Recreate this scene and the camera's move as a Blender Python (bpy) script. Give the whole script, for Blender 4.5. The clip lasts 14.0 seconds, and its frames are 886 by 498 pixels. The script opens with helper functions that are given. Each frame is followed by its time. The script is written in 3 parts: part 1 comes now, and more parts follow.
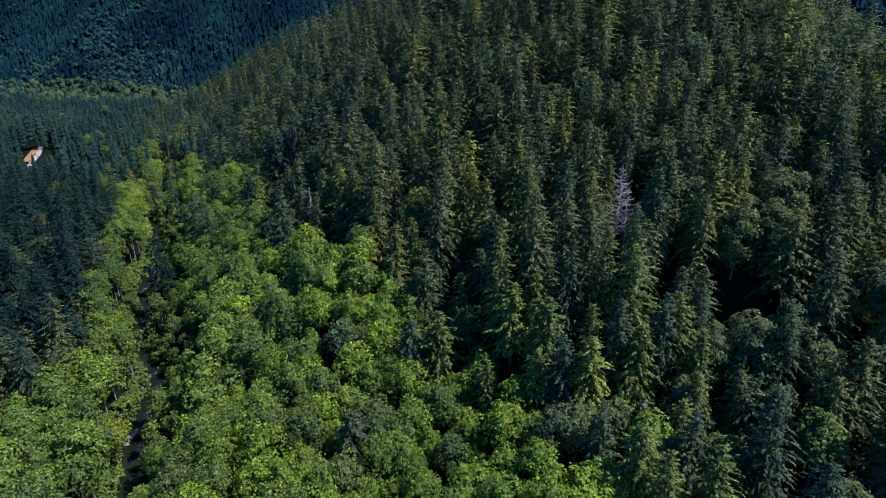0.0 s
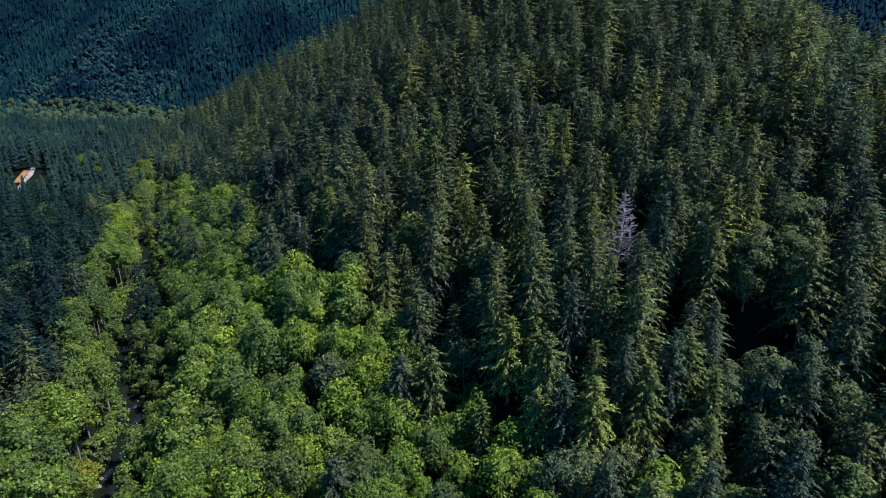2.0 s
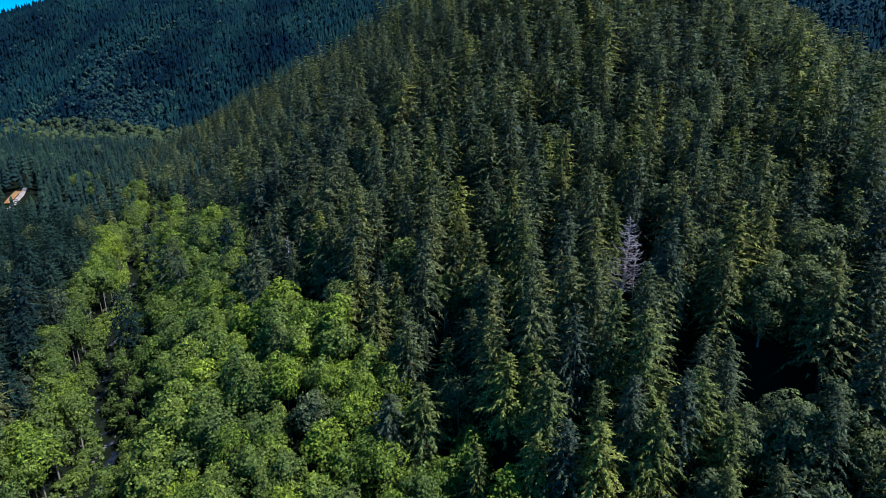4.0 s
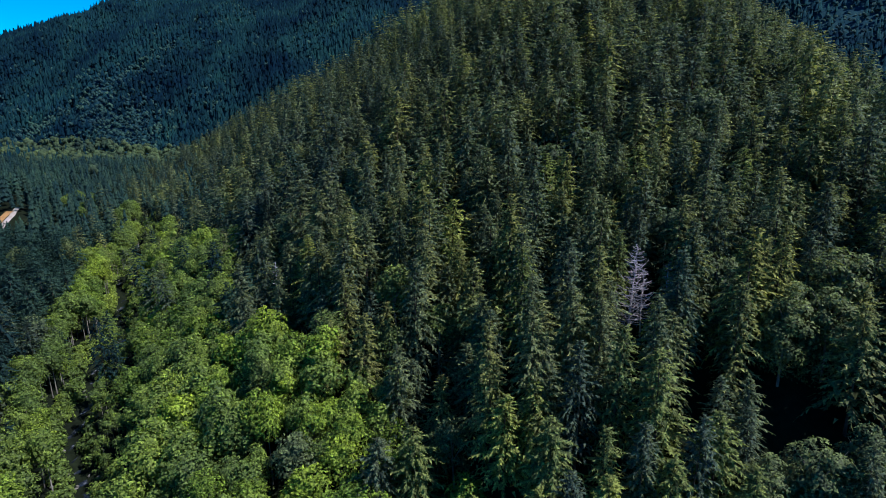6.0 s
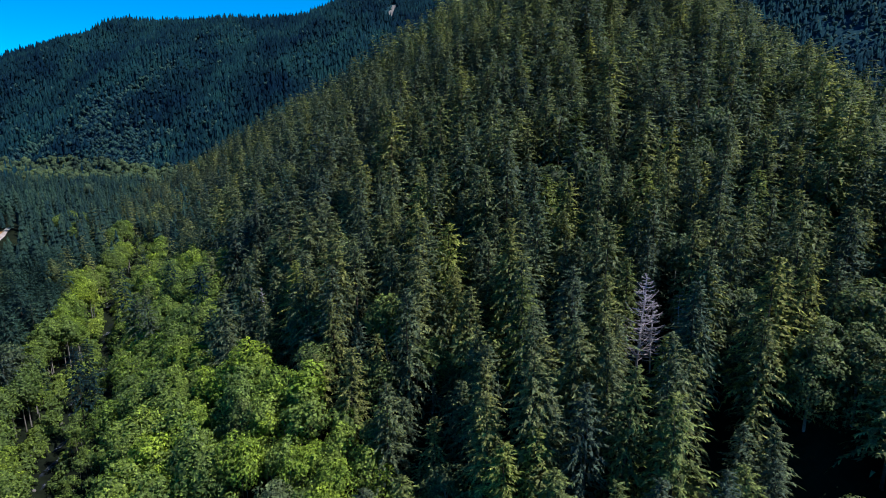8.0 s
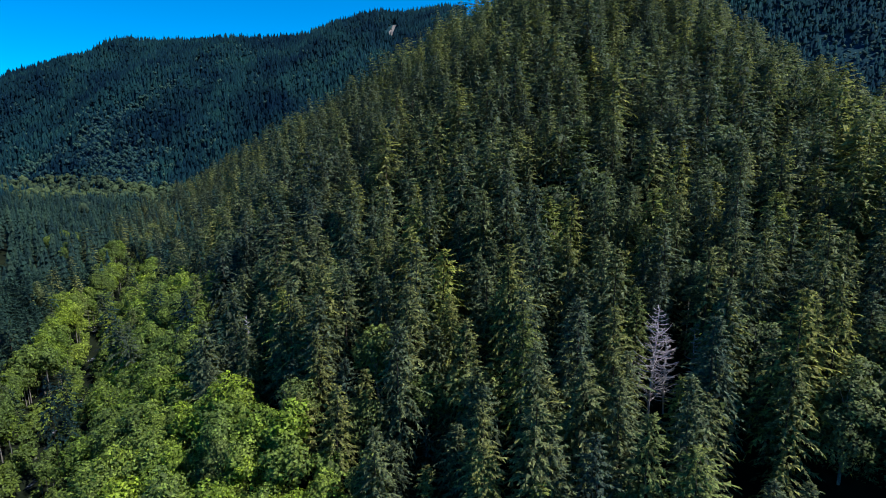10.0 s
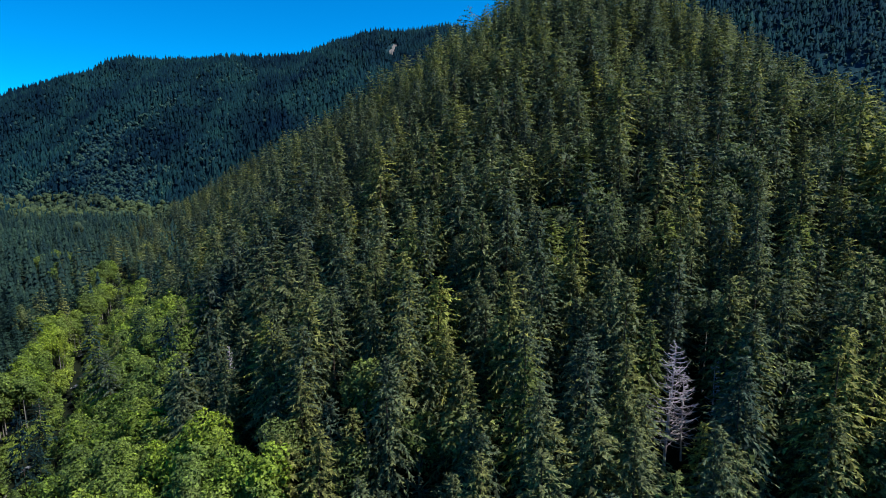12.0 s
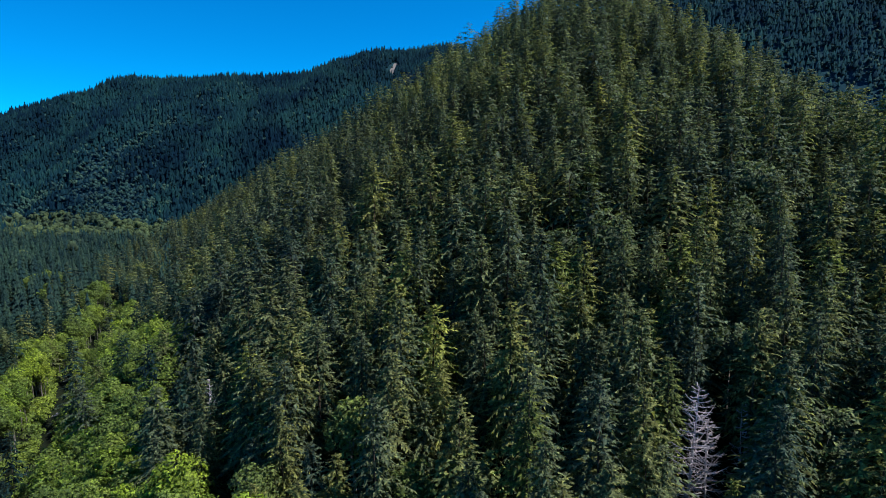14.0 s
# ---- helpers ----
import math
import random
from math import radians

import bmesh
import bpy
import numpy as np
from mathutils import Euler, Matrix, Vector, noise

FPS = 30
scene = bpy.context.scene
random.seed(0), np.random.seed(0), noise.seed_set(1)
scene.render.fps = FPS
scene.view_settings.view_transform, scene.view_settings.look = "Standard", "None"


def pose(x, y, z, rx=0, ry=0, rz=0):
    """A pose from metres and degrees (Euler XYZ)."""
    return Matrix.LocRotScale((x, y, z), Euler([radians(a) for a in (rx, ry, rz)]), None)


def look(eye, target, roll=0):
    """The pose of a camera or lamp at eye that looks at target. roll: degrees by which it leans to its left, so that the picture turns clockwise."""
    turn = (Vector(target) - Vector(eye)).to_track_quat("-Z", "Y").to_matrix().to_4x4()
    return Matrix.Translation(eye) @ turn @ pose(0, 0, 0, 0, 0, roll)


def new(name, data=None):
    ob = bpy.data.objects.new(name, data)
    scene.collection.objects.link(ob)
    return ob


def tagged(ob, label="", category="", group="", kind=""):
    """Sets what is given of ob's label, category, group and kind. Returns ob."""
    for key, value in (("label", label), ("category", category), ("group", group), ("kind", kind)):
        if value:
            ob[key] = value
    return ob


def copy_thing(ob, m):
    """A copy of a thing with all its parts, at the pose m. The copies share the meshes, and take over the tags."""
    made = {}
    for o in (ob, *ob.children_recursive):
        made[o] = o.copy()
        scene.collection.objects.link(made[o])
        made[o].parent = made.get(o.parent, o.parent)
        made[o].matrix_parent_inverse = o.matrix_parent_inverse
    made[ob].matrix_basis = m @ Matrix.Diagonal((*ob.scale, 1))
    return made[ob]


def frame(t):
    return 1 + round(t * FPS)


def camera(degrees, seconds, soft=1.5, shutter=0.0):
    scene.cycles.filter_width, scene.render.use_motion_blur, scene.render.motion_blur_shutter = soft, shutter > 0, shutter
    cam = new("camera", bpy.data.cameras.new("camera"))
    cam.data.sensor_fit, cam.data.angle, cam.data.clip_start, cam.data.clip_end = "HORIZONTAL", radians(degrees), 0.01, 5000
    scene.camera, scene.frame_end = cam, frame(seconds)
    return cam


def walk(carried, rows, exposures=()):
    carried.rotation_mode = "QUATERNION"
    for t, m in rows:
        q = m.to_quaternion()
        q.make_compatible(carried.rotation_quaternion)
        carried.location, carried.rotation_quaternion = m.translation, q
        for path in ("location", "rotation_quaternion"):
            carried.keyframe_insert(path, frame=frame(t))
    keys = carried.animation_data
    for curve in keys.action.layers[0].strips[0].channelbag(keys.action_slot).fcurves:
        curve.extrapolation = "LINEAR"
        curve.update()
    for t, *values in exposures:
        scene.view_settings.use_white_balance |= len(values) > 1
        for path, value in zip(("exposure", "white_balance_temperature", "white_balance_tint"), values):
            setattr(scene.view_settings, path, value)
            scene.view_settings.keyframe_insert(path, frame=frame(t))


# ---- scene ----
cam = camera(75.0, 14.0, soft=0.6)
METRES, EYE, TILT, LEAN, TURN = 60.0, 90.0, -20.5, 0.0, 0.0
ROWS = [
    (0, 0, 0, 0, 0, 0, 0),
    (1, 0.013, 0.0612, 0.0204, -0.001, 0.892, 0.031),
    (2, 0.0257, 0.1231, 0.0412, 0.002, 1.783, 0.059),
    (3, 0.0379, 0.1857, 0.0626, 0.009, 2.673, 0.082),
    (4, 0.0498, 0.2489, 0.0843, 0.021, 3.563, 0.101),
    (5, 0.0613, 0.3129, 0.1066, 0.038, 4.451, 0.116),
    (6, 0.0723, 0.3776, 0.1292, 0.059, 5.339, 0.127),
    (7, 0.083, 0.443, 0.1524, 0.084, 6.226, 0.135),
    (8, 0.0933, 0.509, 0.176, 0.114, 7.113, 0.138),
    (9, 0.1032, 0.5758, 0.2001, 0.149, 7.998, 0.137),
    (10, 0.1127, 0.6432, 0.2246, 0.188, 8.883, 0.132),
    (11, 0.1218, 0.7114, 0.2496, 0.231, 9.767, 0.123),
    (12, 0.1305, 0.7802, 0.275, 0.279, 10.65, 0.11),
    (13, 0.1388, 0.8498, 0.3009, 0.332, 11.532, 0.093),
    (14, 0.1468, 0.92, 0.3273, 0.389, 12.414, 0.073),
]
walk(cam, [(t, pose(0, 0, EYE, TILT, LEAN, TURN) @ pose(METRES * x, METRES * y, METRES * z, 90 + pitch, roll, yaw)) for t, x, y, z, yaw, pitch, roll in ROWS],
     exposures=[(0, 0.42, 5800, 16), (3, 0.42, 5830, 16), (7, 0.42, 6000, 16), (10.5, 0.43, 6300, 14), (14, 0.43, 6380, 14)])

# ---- light ----
SUN_EL, SUN_AZ = radians(57), radians(101)      # azimuth from ahead (+y) towards the right (+x)
world = bpy.data.worlds.new("sky")
scene.world = world
world.use_nodes = True
wn, wl = world.node_tree.nodes, world.node_tree.links
wn.clear()
sky = wn.new("ShaderNodeTexSky")
sky.sky_type, sky.sun_disc = "NISHITA", False
sky.sun_elevation, sky.sun_rotation = SUN_EL, SUN_AZ
sky.air_density, sky.dust_density, sky.ozone_density, sky.altitude = 1.0, 0.0, 4.0, 2500
hue = wn.new("ShaderNodeHueSaturation")
hue.inputs["Saturation"].default_value = 1.9
bg = wn.new("ShaderNodeBackground")
bg.inputs["Strength"].default_value = 0.123
out = wn.new("ShaderNodeOutputWorld")
wl.new(sky.outputs[0], hue.inputs["Color"])
wl.new(hue.outputs[0], bg.inputs[0])
wl.new(bg.outputs[0], out.inputs[0])
sun = new("sun", bpy.data.lights.new("sun", "SUN"))
sun.data.energy, sun.data.angle, sun.data.color = 5.0, radians(0.53), (1.0, 0.95, 0.86)
sun.matrix_world = look((math.sin(SUN_AZ) * math.cos(SUN_EL) * 900, math.cos(SUN_AZ) * math.cos(SUN_EL) * 900, math.sin(SUN_EL) * 900), (0, 0, 0))


# ---- materials ----
def material(name):
    m = bpy.data.materials.new(name)
    m.use_nodes = True
    n, l = m.node_tree.nodes, m.node_tree.links
    n.clear()
    o = n.new("ShaderNodeOutputMaterial")
    return m, n, l, o


def noise_at(n, l, scale, detail=2.0, coord=None):
    """A noise in world metres; scale is in cycles a metre."""
    t = n.new("ShaderNodeTexNoise")
    t.inputs["Scale"].default_value, t.inputs["Detail"].default_value = scale, detail
    if coord is None:
        coord = n.new("ShaderNodeNewGeometry").outputs["Position"]
    l.new(coord, t.inputs["Vector"])
    return t.outputs["Fac"]


def ramp(n, l, fac, stops):
    r = n.new("ShaderNodeValToRGB")
    while len(r.color_ramp.elements) < len(stops):
        r.color_ramp.elements.new(0.5)
    for e, (p, c) in zip(r.color_ramp.elements, stops):
        e.position, e.color = p, (*c, 1)
    l.new(fac, r.inputs[0])
    return r.outputs[0]


def mix(n, l, fac, a, b, blend="MIX"):
    m = n.new("ShaderNodeMix")
    m.data_type, m.blend_type = "RGBA", blend
    for socket, value in ((m.inputs["Factor"], fac), (m.inputs["A"], a), (m.inputs["B"], b)):
        if isinstance(value, (int, float)):
            socket.default_value = value
        elif isinstance(value, tuple):
            socket.default_value = (*value, 1)
        else:
            l.new(value, socket)
    return m.outputs["Result"]


def foliage(name, dark, mid, light, through_light=0.25, rough=0.55, spec=0.3, fine=3.2, loose=0.4, stands=1.0):
    """Leaves or needles: stand, tree and twig scale variation, painted leaf gaps and tip light, some light passing
    through.
    """
    m, n, l, o = material(name)
    tree = n.new("ShaderNodeAttribute")
    tree.attribute_name = "tint"
    own = n.new("ShaderNodeObjectInfo")
    add = n.new("ShaderNodeMath")
    add.operation = "ADD"
    l.new(tree.outputs["Fac"], add.inputs[0])
    l.new(own.outputs["Random"], add.inputs[1])
    wrap = n.new("ShaderNodeMath")
    wrap.operation = "FRACT"
    l.new(add.outputs[0], wrap.inputs[0])
    per_tree = ramp(n, l, wrap.outputs[0], [(0.0, dark), (0.55, mid), (1.0, light)])
    twig = ramp(n, l, noise_at(n, l, 1.7, 3.0), [(0.3, dark), (0.52, mid), (0.75, light)])
    col = mix(n, l, 0.42, per_tree, twig)
    # Leaf-scale noise: dark gaps between leaves are painted into the colour
    col = mix(n, l, 1.0, col, ramp(n, l, noise_at(n, l, fine, 1.5), [(0.36, (0.56, 0.58, 0.63)), (0.5, (0.95, 0.95, 0.95)), (0.64, (1.42, 1.4, 1.3))]), "MULTIPLY")
    stand = ramp(n, l, noise_at(n, l, 0.03, 2.0), [(0.35, (0.75, 0.8, 0.9)), (0.65, (1.15, 1.1, 0.9))])
    col = mix(n, l, 1.0, col, stand, "MULTIPLY")
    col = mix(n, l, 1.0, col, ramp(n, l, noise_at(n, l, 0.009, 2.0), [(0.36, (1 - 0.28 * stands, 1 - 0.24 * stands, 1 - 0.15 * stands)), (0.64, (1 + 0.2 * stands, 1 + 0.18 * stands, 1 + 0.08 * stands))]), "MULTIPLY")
    isl = n.new("ShaderNodeNewGeometry").outputs["Random Per Island"]
    col = mix(n, l, 1.0, col, ramp(n, l, isl, [(0.0, (1 - loose, 1 - loose, 1.05 - loose)), (1.0, (1 + loose, 1 + loose, 0.95 + loose))]), "MULTIPLY")
    young = n.new("ShaderNodeAttribute")                   # fresh growth, and painted light: tips paler and warmer, inside darker and bluer
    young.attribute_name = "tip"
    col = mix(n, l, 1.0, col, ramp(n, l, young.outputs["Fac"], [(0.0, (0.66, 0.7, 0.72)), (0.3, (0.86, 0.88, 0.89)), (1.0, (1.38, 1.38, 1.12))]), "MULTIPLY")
    p = n.new("ShaderNodeBsdfPrincipled")
    p.inputs["Roughness"].default_value = rough
    p.inputs["Specular IOR Level"].default_value = spec
    l.new(col, p.inputs["Base Color"])
    t = n.new("ShaderNodeBsdfTranslucent")
    l.new(mix(n, l, 1.0, col, (1.15, 1.2, 0.75), "MULTIPLY"), t.inputs["Color"])
    s = n.new("ShaderNodeMixShader")
    s.inputs[0].default_value = through_light
    l.new(p.outputs[0], s.inputs[1])
    l.new(t.outputs[0], s.inputs[2])
    l.new(s.outputs[0], o.inputs[0])
    return m


def plain_surface(name, stops, scale, fine, rough=0.9, bump=0.4, spec=0.2):
    m, n, l, o = material(name)
    a = ramp(n, l, noise_at(n, l, scale, 4.0), stops)
    f = noise_at(n, l, fine, 4.0)
    col = mix(n, l, 1.0, a, ramp(n, l, f, [(0.3, (0.7, 0.7, 0.7)), (0.7, (1.25, 1.25, 1.25))]), "MULTIPLY")
    p = n.new("ShaderNodeBsdfPrincipled")
    p.inputs["Roughness"].default_value, p.inputs["Specular IOR Level"].default_value = rough, spec
    l.new(col, p.inputs["Base Color"])
    b = n.new("ShaderNodeBump")
    b.inputs["Strength"].default_value = bump
    l.new(f, b.inputs["Height"])
    l.new(b.outputs[0], p.inputs["Normal"])
    l.new(p.outputs[0], o.inputs[0])
    return m


FIR = foliage("fir_needles", (0.045, 0.078, 0.079), (0.102, 0.131, 0.087), (0.216, 0.224, 0.066), 0.38, 0.75, 0.08, 2.6, 0.45)
# Blue of aerial haze is put into these far needles' colour
FIR_FAR = foliage("haze_blue_fir_needles", (0.0035, 0.018, 0.038), (0.0055, 0.026, 0.047), (0.0105, 0.037, 0.057), 0.35, 0.9, 0.03, 1.2, 0.2, 1.8)
# Grey-green leaves with haze blue mixed into the colour
LEAF_FAR = foliage("haze_teal_leaves", (0.016, 0.048, 0.060), (0.028, 0.066, 0.072), (0.046, 0.090, 0.082), 0.15, 0.9, 0.03, 1.6, 0.25)
# Needles of the rear slope, with blue haze in their colour
FIR_SLOPE = foliage("hazed_slope_fir_needles", (0.005, 0.025, 0.049), (0.009, 0.036, 0.062), (0.017, 0.052, 0.073), 0.35, 0.9, 0.03, 1.2, 0.2)
# Grey-green leaves of the rear slope, coloured bluer to stand for haze
LEAF_SLOPE = foliage("hazed_slope_leaves", (0.022, 0.050, 0.064), (0.036, 0.070, 0.076), (0.058, 0.096, 0.088), 0.2, 0.9, 0.03, 1.6, 0.25)
# Teal needles, their blue raised in the colour to stand for haze
FIR_VALLEY = foliage("hazed_teal_fir_needles", (0.014, 0.040, 0.047), (0.025, 0.057, 0.056), (0.045, 0.080, 0.060), 0.3, 0.85, 0.05, 2.2, 0.15)
LEAF = foliage("alder_leaves", (0.078, 0.117, 0.044), (0.122, 0.180, 0.047), (0.180, 0.246, 0.044), 0.34, 0.6, 0.14, 2.8, 0.34)
LEAF_GREY = foliage("grey_green_leaves", (0.055, 0.08, 0.05), (0.085, 0.115, 0.062), (0.125, 0.155, 0.07), 0.3, 0.6, 0.14, 2.8, 0.3)
LEAF_LIME = foliage("lime_leaves", (0.092, 0.146, 0.032), (0.140, 0.212, 0.034), (0.195, 0.262, 0.036), 0.34, 0.6, 0.14, 2.8, 0.34)
LEAF_DULL = foliage("dull_green_leaves", (0.060, 0.090, 0.042), (0.096, 0.134, 0.048), (0.140, 0.178, 0.054), 0.32, 0.6, 0.14, 2.8, 0.34)
LEAF_STRAW = foliage("straw_green_leaves", (0.12, 0.15, 0.05), (0.165, 0.2, 0.06), (0.215, 0.25, 0.08), 0.3)
FIR_YOUNG = foliage("light_green_fir_needles", (0.105, 0.135, 0.062), (0.172, 0.208, 0.074), (0.245, 0.275, 0.08), 0.38, 0.75, 0.08, 2.6, 0.45)
LEAF_FOOT = foliage("olive_leaves", (0.034, 0.060, 0.048), (0.056, 0.086, 0.054), (0.086, 0.118, 0.060), 0.25, 0.9, 0.03, 1.6, 0.25)
FIR_GOLD = foliage("golden_fir_needles", (0.05, 0.075, 0.024), (0.085, 0.11, 0.028), (0.14, 0.155, 0.035), 0.2, 0.65, 0.15)
LEAF_YELLOW = foliage("yellow_leaves", (0.16, 0.17, 0.015), (0.25, 0.24, 0.02), (0.33, 0.29, 0.025), 0.3)
BARK = plain_surface("fir_bark", [(0.3, (0.035, 0.026, 0.02)), (0.7, (0.09, 0.07, 0.055))], 0.8, 6.0)
BARK_PALE = plain_surface("pale_alder_bark", [(0.3, (0.12, 0.11, 0.10)), (0.7, (0.26, 0.25, 0.23))], 0.8, 5.0)
BARK_DEAD = plain_surface("weathered_dead_wood", [(0.3, (0.27, 0.24, 0.26)), (0.7, (0.5, 0.46, 0.48))], 0.9, 5.0)
# Far darker than soil: the shade under the trees is in this colour
FLOOR = plain_surface("shade_dark_forest_floor", [(0.3, (0.005, 0.007, 0.005)), (0.5, (0.008, 0.012, 0.007)), (0.7, (0.014, 0.02, 0.01))], 0.06, 0.9, 1.0, 0.8, 0.03)
# Far slope ground: its bluish colour stands in for haze between the trees
HAZED_FLOOR = plain_surface("haze_tinted_floor", [(0.3, (0.007, 0.029, 0.046)), (0.5, (0.012, 0.040, 0.056)), (0.7, (0.019, 0.052, 0.062))], 0.05, 0.5, 1.0, 0.8, 0.03)
ROCK = plain_surface("river_stone", [(0.3, (0.08, 0.078, 0.075)), (0.7, (0.2, 0.19, 0.185))], 0.5, 3.0)
GRAVEL = plain_surface("pale_gravel", [(0.3, (0.26, 0.22, 0.2)), (0.7, (0.4, 0.36, 0.34))], 0.4, 4.0)
CLAY = plain_surface("orange_clay_bank", [(0.3, (0.24, 0.13, 0.05)), (0.7, (0.38, 0.22, 0.09))], 0.3, 3.0)
WATER = plain_surface("dark_creek_water", [(0.35, (0.008, 0.011, 0.014)), (0.58, (0.016, 0.021, 0.03)), (0.70, (0.14, 0.15, 0.17))], 0.5, 2.0, 0.22, 0.35, 0.15)


# ---- the lie of the land ----
def stream_x(y):
    return -84 - 0.43 * (y - 136) + 3.0 * np.sin(y / 17.0) + 2.0 * np.sin(y / 7.3 + 1)


def soft_min(a, b, k):
    h = np.clip(0.5 + 0.5 * (b - a) / k, 0, 1)
    return b * (1 - h) + a * h - k * h * (1 - h)


def soft_max(a, b, k):
    return -soft_min(-a, -b, k)


def smooth_step(a, b, x):
    u = np.clip((x - a) / (b - a), 0, 1)
    return u * u * (3 - 2 * u)


def waves(x, y, s):
    return (np.sin(x / s + 1.3 * np.sin(y / (1.7 * s))) + np.sin(y / (1.1 * s) + 0.7 + np.sin(x / (1.3 * s))) + np.sin((x + y) / (1.6 * s) + 2.1)) / 3


FRONT_Y = [-400, 40, 85, 105, 130, 155, 180, 236, 300, 400, 550, 700, 1000, 1600]
FRONT_Z = [-3, -2, 2, 9, 27, 39, 50, 74, 94, 130, 198, 262, 340, 360]


CREST_X = [-1400, -1000, -868, -818, -754, -713, -650, -628, -586, -480, -422, -305, -210, -144, -67, 10, 120, 300]
CREST_Z = [100, 143, 178, 203, 220, 226, 226, 246, 257, 257, 255, 259, 279, 296, 304, 317, 300, 250]


EYE_X, EYE_Y, CANOPY = 4.6, 28.0, 69.0


def steepness(x, y):
    """How much steeper than the gentle profile the spur rises, by its distance and bearing from the valley's mouth."""
    dx, dy = x - EYE_X, y - EYE_Y
    r, b = np.hypot(dx, dy), np.degrees(np.arctan2(dx, np.maximum(dy, 1)))
    at = [60, 82, 100, 112, 128, 150, 170, 190, 241, 320, 420]
    k = np.interp(r, at, [1.0, 1.0, 1.0, 1.02, 1.06, 1.1, 1.17, 1.27, 1.57, 1.7, 1.74])
    for lo, hi, table in ((0, 9, [1.12, 1.2, 1.17, 1.1, 1.08, 1.1, 1.18, 1.27, 1.57, 1.7, 1.74]),
                          (9, 27, [1.17, 1.27, 1.27, 1.26, 1.25, 1.26, 1.3, 1.35, 1.55, 1.7, 1.74]),
                          (27, 37, [1.2, 1.32, 1.4, 1.42, 1.42, 1.44, 1.45, 1.47, 1.55, 1.7, 1.74])):
        k = k + (np.interp(r, at, table) - k) * smooth_step(lo, hi, b)
    return 1 + (k - 1) * smooth_step(-23, -9, b)


def gentle_spur(x, y):
    d = (x - (-84 - 0.43 * (y - 136))) * 0.92            # from the creek, to its right bank
    front = np.interp(y, FRONT_Y, FRONT_Z)
    dd = np.clip(d - 8, 0, 600)
    flank = 0.62 * dd - 9 * np.exp(-((dd - 165) / 70) ** 2) - 4
    right = front - 0.58 * np.maximum(x - 162, 0)
    spur = soft_min(soft_min(front, flank, 14), right, 10) + 2.0 * waves(x, y, 31)
    return spur - 0.6 * np.maximum(y - 690, 0) * (x < 130)


def ground_z(x, y):
    """The height of the ground: creek valley, the wooded spur, the mountains behind."""
    x, y = np.asarray(x, float), np.asarray(y, float)
    d = (x - (-84 - 0.43 * (y - 136))) * 0.92
    creek = np.abs(x - stream_x(y))
    valley = -3.0 + 0.05 * np.maximum(-d - 10, 0) + 1.2 * waves(x, y, 23)
    k = steepness(x, y)
    spur = CANOPY + (gentle_spur(EYE_X + k * (x - EYE_X), EYE_Y + k * (y - EYE_Y)) - CANOPY) / k
    foot = 690 - 0.30 * (x + 250)
    q = np.clip((y - foot) / (1230 - foot), 0, 1)
    crest = np.interp(x, CREST_X, CREST_Z)
    left = np.maximum(crest, 60) * (1 - (1 - q) ** 1.5) - 6 - 0.35 * np.maximum(y - 1230, 0) + (9 * waves(x, y, 66) + 15 * np.sin(x / 40 + 1.4 * np.sin(y / 110)) + 5 * np.sin(x / 15.5 + 1.1 * np.sin(y / 60) + 2)) * np.minimum(q * 4, 1) * (1 - 0.88 * q * q)
    left = np.maximum(left, -6)
    far = 150 + 0.9 * (0.8 * (y - 779) + 0.4 * (x - 487)) + 14 * waves(x, y, 80)
    far = np.minimum(far, 520 + 0.1 * x) * smooth_step(0.17, 0.36, x / np.maximum(y, 60)) - 8
    valley = valley + 13 * np.exp(-((x + 280) ** 2 + (y - 398) ** 2) / 1600)       # the terrace that carries the road
    valley = valley + 15 * np.exp(-((x + 312) ** 2 + (y - 450) ** 2) / 1100)
    g = soft_max(soft_max(valley, spur, 6), soft_max(left, far, 20), 8)
    return g - 5.6 * np.exp(-(creek / 5.0) ** 2) * (g < 30)


def link_mesh(name, v, f, mats, index=None, tint=None, smooth=False, normals=None, tips=None):
    me = bpy.data.meshes.new(name)
    v, f = np.asarray(v, np.float32), np.asarray(f, np.int32)
    if normals is not None:                                # turn the leaves' upper faces outwards
        g = np.cross(v[f[:, 1]] - v[f[:, 0]], v[f[:, 2]] - v[f[:, 0]])
        away = (g * normals[f].sum(1)).sum(1) < 0
        f[away] = f[away][:, ::-1]
        smooth = True
    me.vertices.add(len(v))
    me.vertices.foreach_set("co", v.ravel())
    k = f.shape[1]
    me.loops.add(f.size)
    me.loops.foreach_set("vertex_index", f.ravel())
    me.polygons.add(len(f))
    me.polygons.foreach_set("loop_start", np.arange(0, f.size, k, dtype=np.int32))
    for m in mats:
        me.materials.append(m)
    if index is not None:
        me.polygons.foreach_set("material_index", np.asarray(index, np.int32))
    if smooth:
        me.polygons.foreach_set("use_smooth", np.ones(len(f), bool))
    if tint is not None:
        me.attributes.new("tint", "FLOAT", "POINT").data.foreach_set("value", np.asarray(tint, np.float32))
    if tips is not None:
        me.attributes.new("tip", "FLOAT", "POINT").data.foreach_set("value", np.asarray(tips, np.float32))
    me.update(calc_edges=True)
    me.validate()
    if normals is not None:
        me.normals_split_custom_set_from_vertices(np.asarray(normals, np.float32))
    return me


